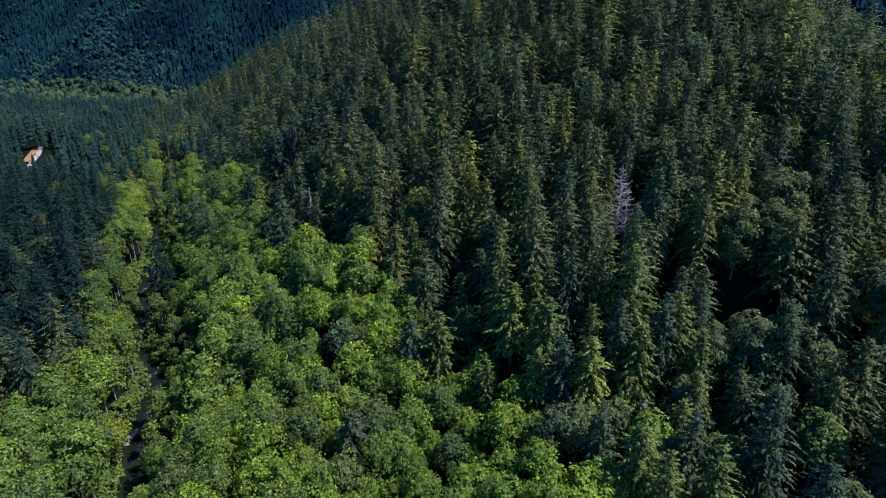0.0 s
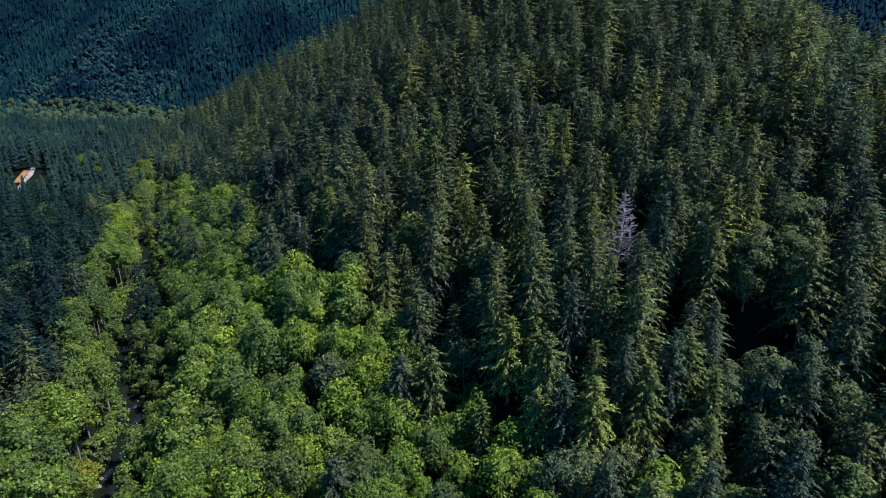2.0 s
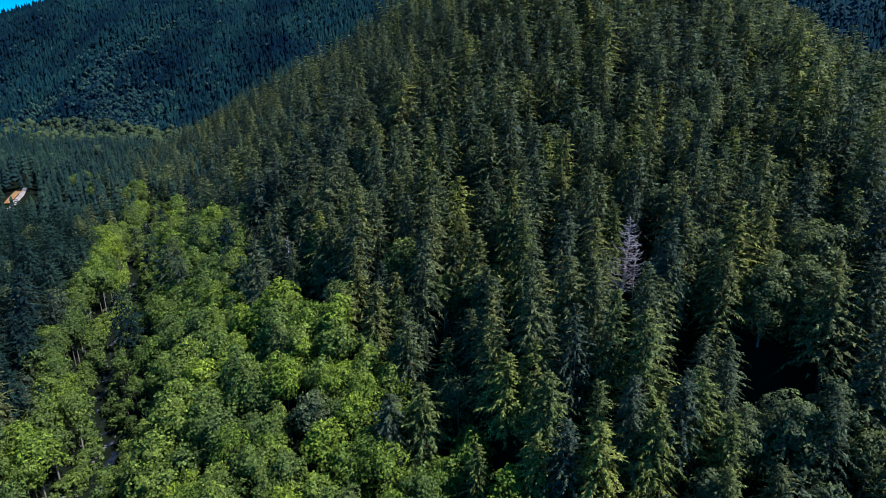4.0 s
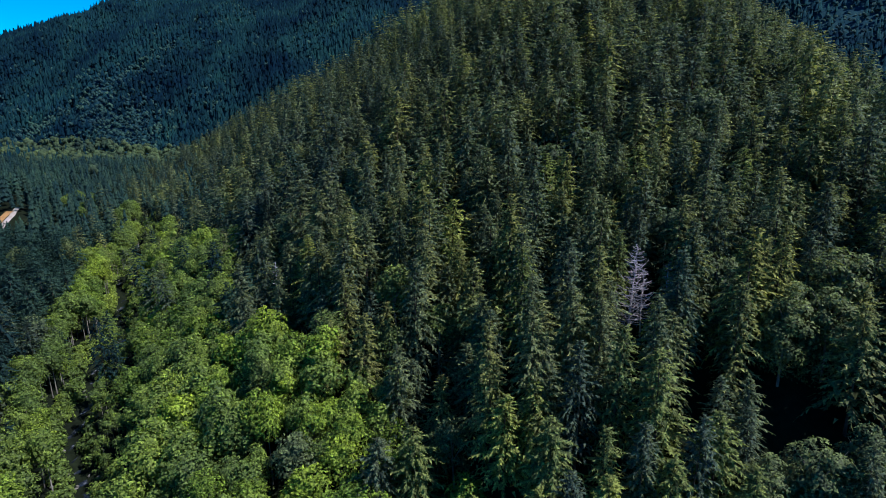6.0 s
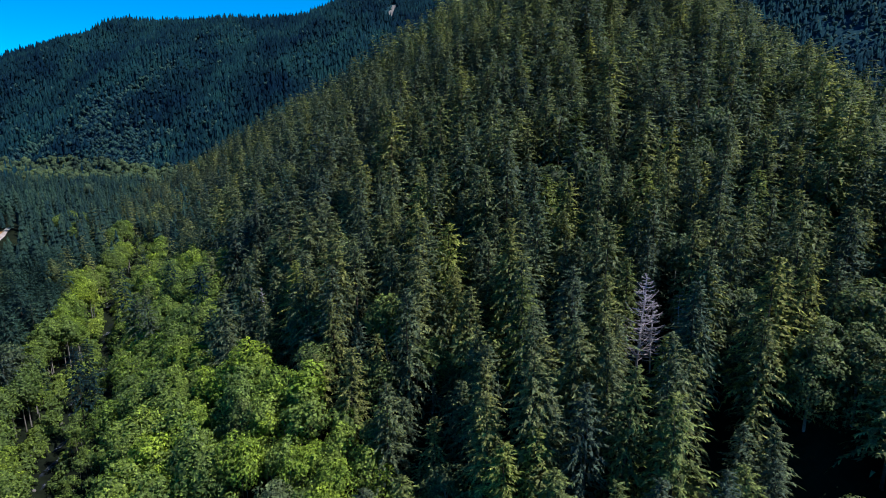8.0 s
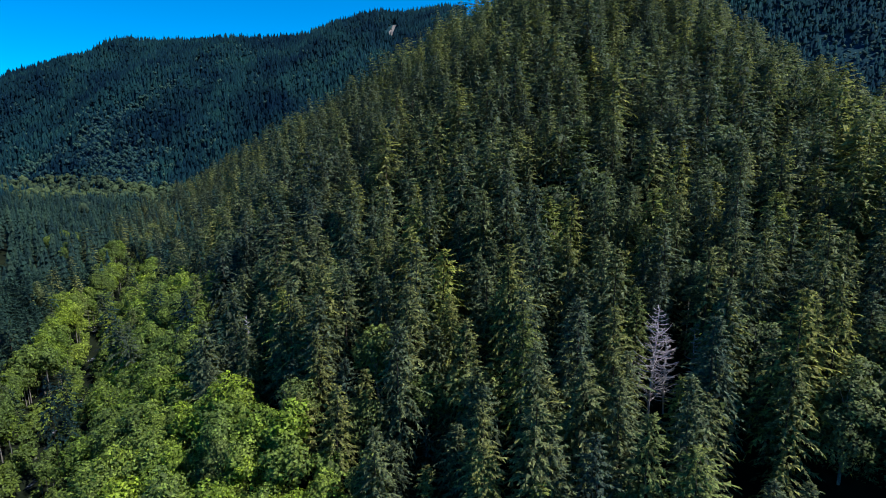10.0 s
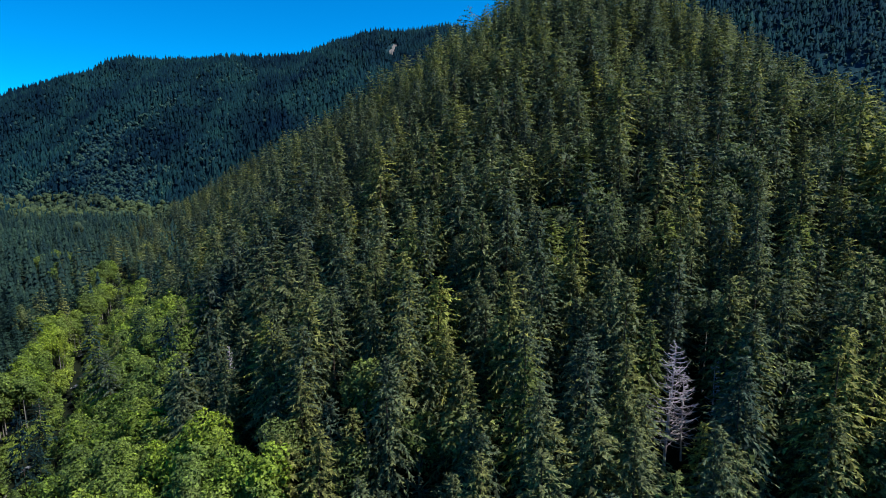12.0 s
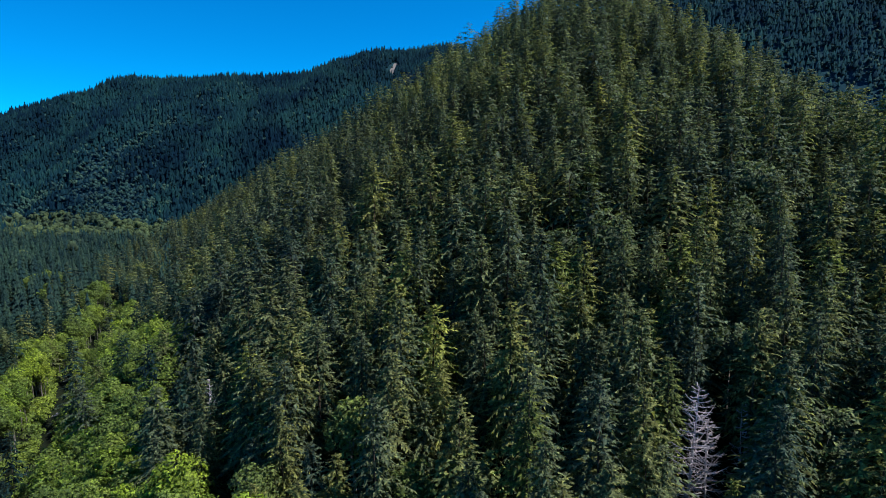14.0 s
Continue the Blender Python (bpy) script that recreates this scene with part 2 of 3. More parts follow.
def outward(v, H, R, lift, rng, loose=0.35):
    """Leaf normals that follow the crown's round form."""
    n = np.stack([v[:, 0], v[:, 1], np.full(len(v), lift * R)], 1) if H is None else np.stack([v[:, 0], v[:, 1], (v[:, 2] - H) * 0.9], 1)
    n /= np.linalg.norm(n, axis=1)[:, None] + 1e-6
    n = n + np.array([0, 0, 0.25]) + rng.normal(0, loose, n.shape)
    return n / np.linalg.norm(n, axis=1)[:, None]


def spread(lo, hi, fine_lo, fine_hi, fine, growth=1.12):
    """Grid lines: even inside the fine stretch, ever wider outside."""
    mid = list(np.arange(fine_lo, fine_hi, fine))
    up, down, step = [fine_hi], [], fine
    while up[-1] < hi:
        step *= growth
        up.append(up[-1] + step)
    step, at = fine, fine_lo
    while at > lo:
        step *= growth
        at -= step
        down.append(at)
    return np.array(down[::-1] + mid + up)


gx, gy = spread(-2600, 2600, -330, 260, 4.0), spread(-900, 3200, 40, 620, 4.0, 1.06)
GX, GY = np.meshgrid(gx, gy)
verts = np.stack([GX, GY, ground_z(GX, GY)], -1).reshape(-1, 3)
nx, ny = len(gx), len(gy)
ii = (np.arange(ny - 1)[:, None] * nx + np.arange(nx - 1)[None, :]).ravel()
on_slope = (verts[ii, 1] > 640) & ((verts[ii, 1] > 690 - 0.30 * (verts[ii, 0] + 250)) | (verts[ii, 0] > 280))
ground = new("ground", link_mesh("ground", verts, np.stack([ii, ii + 1, ii + nx + 1, ii + nx], 1), [FLOOR, HAZED_FLOOR], on_slope.astype(int), smooth=True))
tagged(ground, "forest floor of a steep wooded valley, shade put into its dark colour", "ground", kind="structure")

# the creek
ys = np.arange(20, 520, 2.0)
xs = stream_x(ys)
lines = [xs + o for o in (-2.6, -0.9, 0.9, 2.6)]
wz = np.minimum.accumulate(np.zeros_like(ys) - 4.9)
verts = np.concatenate([np.stack([l, ys, wz], 1) for l in lines])
n = len(ys)
faces = np.concatenate([np.stack([np.arange(n - 1) + a * n, np.arange(n - 1) + (a + 1) * n, np.arange(n - 1) + (a + 1) * n + 1, np.arange(n - 1) + a * n + 1], 1) for a in range(3)])
creek = new("creek", link_mesh("creek", verts, faces, [WATER], smooth=True))
tagged(creek, "narrow dark creek with white riffles between trees", "water", kind="structure")


# ---- tree shapes ----
def tube(path, radii, sides):
    """A tapered tube along a path: vertices and triangles."""
    path = np.asarray(path, float)
    a = np.arange(sides) * 2 * math.pi / sides
    v, f = [], []
    for i, (p, r) in enumerate(zip(path, radii)):
        t = path[min(i + 1, len(path) - 1)] - path[max(i - 1, 0)]
        t = t / (np.linalg.norm(t) + 1e-9)
        u = np.cross(t, (0.31, 0.2, 0.93) if abs(t[2]) < 0.9 else (1, 0, 0))
        u /= np.linalg.norm(u)
        w = np.cross(t, u)
        v.append(p + r * (np.cos(a)[:, None] * u + np.sin(a)[:, None] * w))
    for i in range(len(path) - 1):
        for j in range(sides):
            b0, b1 = i * sides + j, i * sides + (j + 1) % sides
            f += [(b0, b1, b1 + sides), (b0, b1 + sides, b0 + sides)]
    return np.concatenate(v), np.array(f)


def join(parts):
    v, f, at = [], [], 0
    for a, b in parts:
        v.append(a)
        f.append(np.asarray(b) + at)
        at += len(a)
    return np.concatenate(v), np.concatenate(f)


def conifer_trunk(H, sides=7, lean=0.0):
    hs = np.array([0, 0.04, 0.3, 0.6, 0.85, 1.0]) * H
    return tube(np.stack([lean * hs, 0 * hs, hs], 1), np.array([0.42, 0.33, 0.25, 0.15, 0.06, 0.015]) * (H / 28), sides)


def bough_crown(rng, H, R, boughs, twigs, base=0.2, fat=1.0, inner=500, form=0.0):
    """A fir's crown: feathered boughs in a rising spiral, each with twigs to both sides and one at its end, and hanging sprays inside."""
    k = np.arange(boughs)
    h = np.clip(base + (1 - base) * ((k + rng.random(boughs)) / boughs) ** 0.88, 0, 0.985)
    az = k * 2.399963 + rng.normal(0, 0.3, boughs)
    lop = rng.uniform(0, 6.28)
    L = R * np.minimum(1.22 * (1 - h) ** 0.64, 0.8 + 1.2 * (h - base)) * (1 + rng.normal(0, 0.2, boughs)).clip(0.5, 1.45) * (1 + 0.14 * np.cos(az - lop)) + 0.35
    rise, drop = -0.22 + 0.62 * h + rng.normal(0, 0.12, boughs), 0.42 - 0.22 * h + rng.normal(0, 0.09, boughs)
    b, j = np.repeat(k, twigs), np.tile(np.arange(twigs), boughs)
    n = len(b)
    u = (0.2 + 0.8 * (j + rng.uniform(-0.3, 0.3, n)) / (twigs - 1)).clip(0.15, 1.0)
    sign = np.where(j == twigs - 1, 0, np.where(j % 2 == 0, 1, -1))
    up = np.array([0, 0, 1.0])
    out = np.stack([np.cos(az), np.sin(az), np.zeros(boughs)], 1)[b]
    side = np.stack([-np.sin(az), np.cos(az), np.zeros(boughs)], 1)[b]
    p = out * (L[b] * u)[:, None] + up * (h[b] * H + L[b] * (rise[b] * u - drop[b] * u * u))[:, None]
    along = out + up * (rise[b] - 2 * drop[b] * u)[:, None]
    along /= np.linalg.norm(along, axis=1)[:, None]
    fan = np.where(sign == 0, rng.normal(0, 0.15, n), np.radians(64 - 30 * u) + rng.normal(0, 0.14, n))
    d = along * np.cos(fan)[:, None] + side * (sign * np.sin(fan))[:, None] + up * (-0.22 - 0.4 * form + rng.normal(0, 0.28, n))[:, None]
    length = L[b] * 0.1 * (1.25 - u) * rng.uniform(0.6, 1.4, n) + 0.14 + 0.22 * fat
    length = np.where(sign == 0, length + 0.05 * L[b], length)
    w = fat * (L[b] * 1.6 / twigs + 0.16) * rng.uniform(0.75, 1.25, n)
    V = np.stack([p - along * (0.5 * w)[:, None], p + along * (0.5 * w)[:, None], p + d * length[:, None]], 1).reshape(-1, 3)
    g = up * 0.75 + out * 0.45 + side * (0.45 * sign)[:, None] + d * 0.2 + rng.normal(0, 0.38, (n, 3))
    g = g * (1 - form) + (out + up * 0.45 + rng.normal(0, 0.15, (n, 3))) * form
    # tip rises outwards along the bough and drives the painted light
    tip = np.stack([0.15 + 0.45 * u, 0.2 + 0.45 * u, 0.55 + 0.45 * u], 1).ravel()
    hi = rng.uniform(max(base - 0.08, 0.04), 0.97, inner)
    ai, deep = rng.uniform(0, 6.28, inner), rng.uniform(0.2, 0.78, inner)
    ri = R * np.minimum(1.2 * (1 - hi) ** 0.64, 1.0) * deep
    oi = np.stack([np.cos(ai), np.sin(ai), np.zeros(inner)], 1)
    di = oi * rng.uniform(0.3, 1.0, (inner, 1)) - up * rng.uniform(0.3, 1.0, (inner, 1)) + rng.normal(0, 0.25, (inner, 3))
    di /= np.linalg.norm(di, axis=1)[:, None]
    wi = np.cross(di, oi * 0.5 + up + rng.normal(0, 0.5, (inner, 3)))
    wi /= np.linalg.norm(wi, axis=1)[:, None]
    si = (min(1.5, 22 / inner ** 0.5) * rng.uniform(0.6, 1.3, inner) * (0.4 + 0.6 * np.minimum(1, ri / 2)))[:, None]
    pi = oi * ri[:, None] + up * (hi * H)[:, None]
    VI = np.stack([pi - wi * si * 0.3, pi + wi * si * 0.3, pi + di * si], 1).reshape(-1, 3)
    gi = oi * (0.6 + 0.4 * form) + up * 0.55 + rng.normal(0, 0.35 - 0.2 * form, (inner, 3))
    V, g = np.concatenate([V, VI]), np.concatenate([g, gi])
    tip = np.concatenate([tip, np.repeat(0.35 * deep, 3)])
    return V, np.arange(len(V)).reshape(-1, 3), np.repeat(g / np.linalg.norm(g, axis=1)[:, None], 3, 0), tip


def tiered_crown(rng, H, R, tiers, points, base=0.1, inner=0.62):
    """A solid, ragged fir for the distance and for the heart of a nearer one: drooping skirts one above the other."""
    V, F, P, at = [], [], [], 0
    lop = rng.uniform(0, 6.28)
    for k in range(tiers):
        top = 1.0 if k == 0 else 1 - (1 - base) * ((k - 0.35) / tiers) ** 0.95
        low = 1 - (1 - base) * ((k + 1) / tiers) ** 0.95
        rad = R * min(1.14 * (1 - low) ** 0.68, 1.0)
        a = np.arange(2 * points) * math.pi / points + rng.uniform(0, 6.28)
        tip = np.arange(2 * points) % 2 == 0
        q = rad * np.where(tip, 1.0, inner) * (1 + rng.normal(0, 0.16, 2 * points)) * (1 + 0.15 * np.cos(a - lop))
        z = low * H + np.where(tip, -0.15, 0.2) * rad * rng.uniform(0.6, 1.3, 2 * points)
        off = rng.normal(0, 0.04 * R, 2)
        V.append(np.concatenate([[[off[0], off[1], top * H]], np.stack([q * np.cos(a) + off[0], q * np.sin(a) + off[1], z], 1)]))
        n = np.arange(2 * points)
        F.append(np.stack([np.zeros(2 * points, int), 1 + n, 1 + (n + 1) % (2 * points)], 1) + at)
        # tip values for the painted light: skirt ends pale, inner points dark
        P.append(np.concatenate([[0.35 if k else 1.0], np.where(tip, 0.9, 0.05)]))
        at += 1 + 2 * points
    V = np.concatenate(V)
    return V, np.concatenate(F), outward(V, None, R, 0.3, rng, 0.3), np.concatenate(P)


def clump_crown(rng, H, R, lobes):
    """A far broadleaf crown: overlapping ragged leaf clumps on a dome."""
    V, F, N, P, at = [], [], [], [], 0
    for i in range(lobes):
        a, q = i * 2.399963 + rng.normal(0, 0.4), (i + 0.3) / lobes
        c = np.array([0.55 * R * math.sqrt(q) * math.cos(a), 0.55 * R * math.sqrt(q) * math.sin(a), H - R * (0.6 + 1.0 * q * q)])
        r = R * rng.uniform(0.42, 0.62)
        b = np.arange(5) * 2 * math.pi / 5 + rng.uniform(0, 6.28)
        ring = [np.stack([g * np.cos(b + o), g * np.sin(b + o), np.full(5, z)], 1) * rng.uniform(0.55, 1.35, (5, 1)) for g, z, o in ((0.8, 0.55, 0), (1.0, -0.5, 0.6))]
        v = np.concatenate([[[0, 0, 1.0]], *ring])
        V.append(v * r + c)
        N.append(v + np.array([0, 0, 0.35]) + 0.5 * (c - np.array([0, 0, H - R])) / R)
        k = np.arange(5)
        F.append(np.concatenate([np.stack([0 * k, 1 + k, 1 + (k + 1) % 5], 1), np.stack([1 + k, 6 + k, 1 + (k + 1) % 5], 1), np.stack([6 + k, 6 + (k + 1) % 5, 1 + (k + 1) % 5], 1)]) + at)
        # tip values paint each clump's top light and its underside dark
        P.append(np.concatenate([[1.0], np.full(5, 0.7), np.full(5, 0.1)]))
        at += 11
    N = np.concatenate(N) + rng.normal(0, 0.2, (at, 3))
    return np.concatenate(V), np.concatenate(F), N / np.linalg.norm(N, axis=1)[:, None], np.concatenate(P)


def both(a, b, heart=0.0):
    # a low heart lowers tip, which paints the inner crown darker, like shade
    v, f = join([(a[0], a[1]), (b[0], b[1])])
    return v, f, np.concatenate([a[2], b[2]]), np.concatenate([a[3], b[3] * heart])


def leaf_crown(rng, H, R, lobes, leaves, size, tall=1.95):
    """A broadleaf crown: leaf sprays over rounded sub-crowns on a dome, with gaps between them."""
    cz = H - tall * R * 0.62
    c, r = [np.array([0, 0, cz + 0.25 * R])], [0.62 * R]
    for i in range(lobes - 1):
        q = (i + 0.5) / (lobes - 1)
        a = i * 2.399963 + rng.normal(0, 0.3)
        zz = 1 - 1.8 * q                                   # from the top down past the widest girth
        g = math.sqrt(max(0.05, 1 - zz * zz)) * rng.uniform(0.55, 0.78)
        c.append(np.array([R * g * math.cos(a), R * g * math.sin(a), cz + 0.52 * tall * R * zz * rng.uniform(0.7, 0.95)]))
        r.append(R * rng.uniform(0.27, 0.45))
    c, r = np.array(c), np.array(r)
    pick = rng.choice(lobes, leaves, p=r ** 2 / (r ** 2).sum())
    n = rng.normal(0, 1, (leaves, 3))
    n[:, 2] = np.where(n[:, 2] < -0.4, -n[:, 2], n[:, 2])
    n += 0.55 * (c[pick] - np.array([0, 0, cz])) / R
    n /= np.linalg.norm(n, axis=1)[:, None]
    rad = r[pick] * (1.03 - 0.4 * rng.random(leaves) ** 2.0) * (1 + 0.10 * np.sin(5 * n[:, 0] + 3 * pick) + 0.08 * np.sin(7 * n[:, 1] + pick))
    p = c[pick] + n * rad[:, None]
    face = n + rng.normal(0, 0.5, (leaves, 3)) + np.array([0, 0, 0.3])
    face /= np.linalg.norm(face, axis=1)[:, None]
    u = np.cross(face, rng.normal(0, 1, (leaves, 3)))
    u /= np.linalg.norm(u, axis=1)[:, None]
    w = np.cross(face, u)
    s = (size * rng.uniform(0.55, 1.45, leaves))[:, None]
    V = np.stack([p - u * s, p + u * s * 0.6 + w * s * 0.75, p + u * s * 0.6 - w * s * 0.75], 1).reshape(-1, 3)
    # tip falls with depth, so the inner leaves are painted darker
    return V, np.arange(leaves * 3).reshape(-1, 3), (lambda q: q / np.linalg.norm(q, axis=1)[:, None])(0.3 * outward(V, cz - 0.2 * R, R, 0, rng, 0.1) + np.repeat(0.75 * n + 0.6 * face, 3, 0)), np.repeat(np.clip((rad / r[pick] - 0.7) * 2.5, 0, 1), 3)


def leaf_trunk(rng, H, R, limbs=5, sides=6):
    bend = rng.normal(0, 0.4, 2)
    fork = 0.5 * H
    parts = [tube([(0, 0, -0.6), (bend[0] * 0.3, bend[1] * 0.3, 0.25 * H), (bend[0], bend[1], fork), (bend[0] * 1.2, bend[1] * 1.2, 0.85 * H)], [0.28, 0.2, 0.15, 0.04], sides)]
    for i in range(limbs):
        a = i * 2.4 + rng.normal(0, 0.3)
        z0 = fork * rng.uniform(0.75, 1.15)
        e = R * rng.uniform(0.45, 0.7)
        parts.append(tube([(bend[0] * z0 / fork, bend[1] * z0 / fork, z0), (0.5 * e * math.cos(a), 0.5 * e * math.sin(a), z0 + 0.14 * H), (e * math.cos(a), e * math.sin(a), z0 + 0.27 * H)], [0.11, 0.07, 0.02], 4))
    return join(parts)


def part(name, shape, mat, parent, label=""):
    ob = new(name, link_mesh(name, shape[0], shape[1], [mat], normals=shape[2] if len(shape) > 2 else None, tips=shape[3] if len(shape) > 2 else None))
    ob.parent = parent
    if label:
        tagged(ob, label)
    return ob


def fir_model(seed, H, R):
    rng = np.random.default_rng(seed)
    e = new("fir_tree")
    part("trunk", conifer_trunk(H, 7, rng.normal(0, 0.012)), BARK, e)
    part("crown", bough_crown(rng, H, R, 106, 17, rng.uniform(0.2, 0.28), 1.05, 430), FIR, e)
    return e


def broadleaf_model(seed, H, R, mat, name="alder_tree"):
    rng = np.random.default_rng(seed)
    e = new(name)
    part("trunk", leaf_trunk(rng, H, R), BARK_PALE, e)
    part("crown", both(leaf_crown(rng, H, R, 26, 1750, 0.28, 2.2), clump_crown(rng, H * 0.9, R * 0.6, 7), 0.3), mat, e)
    return e


# ---- where the trees stand ----
def scatter(rng, x0, x1, y0, y1, s):
    nx, ny = int((x1 - x0) / s), int((y1 - y0) / (s * 0.87))
    i, j = np.meshgrid(np.arange(nx), np.arange(ny))
    x = x0 + (i + 0.5 * (j % 2)) * s + rng.uniform(-0.47, 0.47, i.shape) * s
    y = y0 + j * s * 0.87 + rng.uniform(-0.47, 0.47, i.shape) * s
    return x.ravel(), y.ravel()


def is_leafy(x, y):
    """The broadleaf wood on the flat beside the creek."""
    d = (x - stream_x(y)) * 0.92
    right = np.interp(y, [40, 94, 106, 115, 127, 139, 150, 180, 200, 245, 291, 330, 420, 470], [82, 78, 76, 70, 64, 55, 50, 42, 50, 46, 31, 20, 12, 8]) + 4 * waves(x, y, 9)
    left = np.interp(y, [60, 95, 118, 172, 219, 284, 330, 430], [70, 32, 16, 13, 15, 14, 11, 6]) + 3 * waves(y, x, 11)
    return (d < right) & (d > -left) & (y < 425)


def in_view(x, y, slack=6):
    az = np.degrees(np.arctan2(x - 4, np.maximum(y + 6, 1)))
    return (np.abs(az) < 38 + slack) & (y > 38)


# trees that stand out: x, y, height
LIME_TREES = [(-14.3, 114.9, 18), (-20.1, 110.1, 18), (-11.4, 108.9, 18), (7.9, 105.7, 18), (5.1, 95.2, 18), (11.2, 90.0, 18), (36.0, 81.9, 18), (-43.2, 78.1, 18), (12.9, 92.8, 13), (14.5, 95.9, 13), (11.3, 84.3, 14)]
DULL_TREES = [(3.2, 137.9, 18), (-34.0, 135.0, 18), (-5.8, 125.6, 18), (61.3, 77.1, 18), (45.8, 75.8, 18), (-20.8, 142.0, 18), (-7.2, 135.6, 18), (-6.5, 148.8, 18)]
GREY_TREES = [(-213.4, 532.5, 21), (-219, 560, 21), (-223.6, 591.4, 21), (-216, 588, 22), (-209.1, 584.2, 22), (-206, 545, 20), (-214, 572, 22), (-23.3, 115.8, 18)]
MAPLES = [(56.5, 93.0, 19), (50.0, 94.0, 16), (61.0, 112.5, 19), (67.5, 111.5, 18), (55.5, 126.0, 20), (71.5, 117.0, 20), (63.5, 94.5, 17)]
YELLOW_TREES = [(-74.6, 107.2, 14)]
STRAW_TREES = [(-210, 464, 22), (-204, 458, 20), (-207, 451, 18), (-200, 447, 15), (-214, 456, 19), (-196, 438, 14), (-202, 439, 14), (-198, 446, 13)]
FIRS = [(-7.6, 110.5, 23), (-16.9, 89.7, 22), (21.0, 134.2, 28), (59.7, 134.4, 27), (47.8, 144.7, 27), (39.9, 95.7, 24), (32.9, 96.0, 24), (25.7, 106.1, 25), (12.5, 110.9, 25), (22.9, 93.5, 24),
        (53.0, 112.5, 23), (46.5, 103.0, 18), (67.0, 103.5, 22), (73.0, 104.0, 24), (50.5, 104.0, 15), (49.0, 99.0, 17)]
LIGHT_FIRS = [(-0.5, 110.3, 25), (41.4, 120.5, 15.5), (36.1, 93.2, 22), (20.5, 101.0, 22), (28.5, 98.5, 21), (9.5, 100.5, 19), (17.5, 95.0, 20), (44.0, 97.5, 20)]
GOLD_FIRS = [(40.2, 186.4, 27), (18.9, 127.3, 26), (-9.1, 311.6, 25), (89.8, 216.0, 27)]
SNAG = (40.8, 130.0, 20.5)
singles = [p for group in (LIME_TREES, DULL_TREES, GREY_TREES, MAPLES, YELLOW_TREES, STRAW_TREES, FIRS, LIGHT_FIRS, GOLD_FIRS) for p in group]
clear = [(x, y, 4.0 if h > 10 else 3.0) for x, y, h in singles] + [(SNAG[0], SNAG[1], 4.5), (40.2, 125, 4.5), (37.5, 115.5, 4.0), (15.3, 99.4, 4.0), (-292, 424, 6), (-300, 438, 6), (-276, 392, 6)] + [(-276 + 0.577 * q + o, 392 - 0.817 * q + 0.7 * o, 6.0) for q in (0, 9, 18, 27, 36, 45) for o in (-4, 4)]
clear = np.array(clear)

rng = np.random.default_rng(11)
px, py = scatter(rng, -560, 330, 40, 700, 6.4)
nx_, ny_ = scatter(rng, -150, 190, 40, 260, 6.3)
outer = (px < -150) | (px > 190) | (py > 260)
px, py = np.concatenate([px[outer], nx_]), np.concatenate([py[outer], ny_])
qx, qy = scatter(rng, -330, 120, 40, 480, 4.9)
q = is_leafy(qx, qy)
p = ~is_leafy(px, py)
px, py, leafy = np.concatenate([px[p], qx[q]]), np.concatenate([py[p], qy[q]]), np.concatenate([np.zeros(p.sum(), bool), np.ones(q.sum(), bool)])
keep = in_view(px, py) & (EYE_Y + steepness(px, py) * (py - EYE_Y) < 722) & (np.abs(px - stream_x(py)) > np.where(leafy, np.where(px < stream_x(py), np.interp(py, [100, 140, 280, 320], [4.6, 6.0, 6.0, 2.5]), np.interp(py, [100, 140, 280, 320], [4.0, 6.2, 6.2, 2.5])), np.interp(py, [280, 320], [6.5, 1.5])))
keep &= (np.hypot(px[:, None] - clear[None, :, 0], py[:, None] - clear[None, :, 1]) > clear[None, :, 2]).all(1)
keep &= np.exp(-(((px - 57) / 14) ** 2 + ((py - 102.0) / 6.5) ** 2)) < 0.5           # the dark hollow
px, py, leafy = px[keep], py[keep], leafy[keep]
dist = np.hypot((px - 6) * 0.92, py - 48)
stray = ~leafy & (rng.random(len(px)) < np.where((py < 97) & (px > 8), 0.25, 0.05)) & (dist < 300)
leafy |= stray
foot_belt = ~leafy & (px < stream_x(py)) & (rng.random(len(px)) < 0.9 * np.exp(-((py - 674 + 0.3 * (px + 250)) / 15) ** 2) + 0.02 * (dist > 330))
leafy |= foot_belt
lone_fir = leafy & (rng.random(len(px)) < 0.05) & (dist > 150)
leafy &= ~lone_fir

near_fir = np.where(~leafy)[0][np.argsort(dist[~leafy])[:265]]
near_leaf = np.where(leafy)[0][np.argsort(dist[leafy])[:290]]

SIZES = [(27, 5.8), (30, 6.2), (24, 5.9), (28, 5.4), (21, 5.5), (30, 6.6)]
fir_models = [fir_model(i, H, R) for i, (H, R) in enumerate(SIZES)]
LEAVES = [(18, 4.4), (20, 4.8), (16, 4.1), (19, 3.9), (17, 4.6)]
leaf_models = [broadleaf_model(40 + i, H, R, LEAF) for i, (H, R) in enumerate(LEAVES)]
for e in fir_models:
    tagged(e, "tall dark green fir with drooping sprays on the slope", "conifer", "firs on the near slope")
for e in leaf_models:
    tagged(e, "bright green broadleaf tree with a rounded leafy crown", "tree", "broadleaf trees by the creek")
used = set()


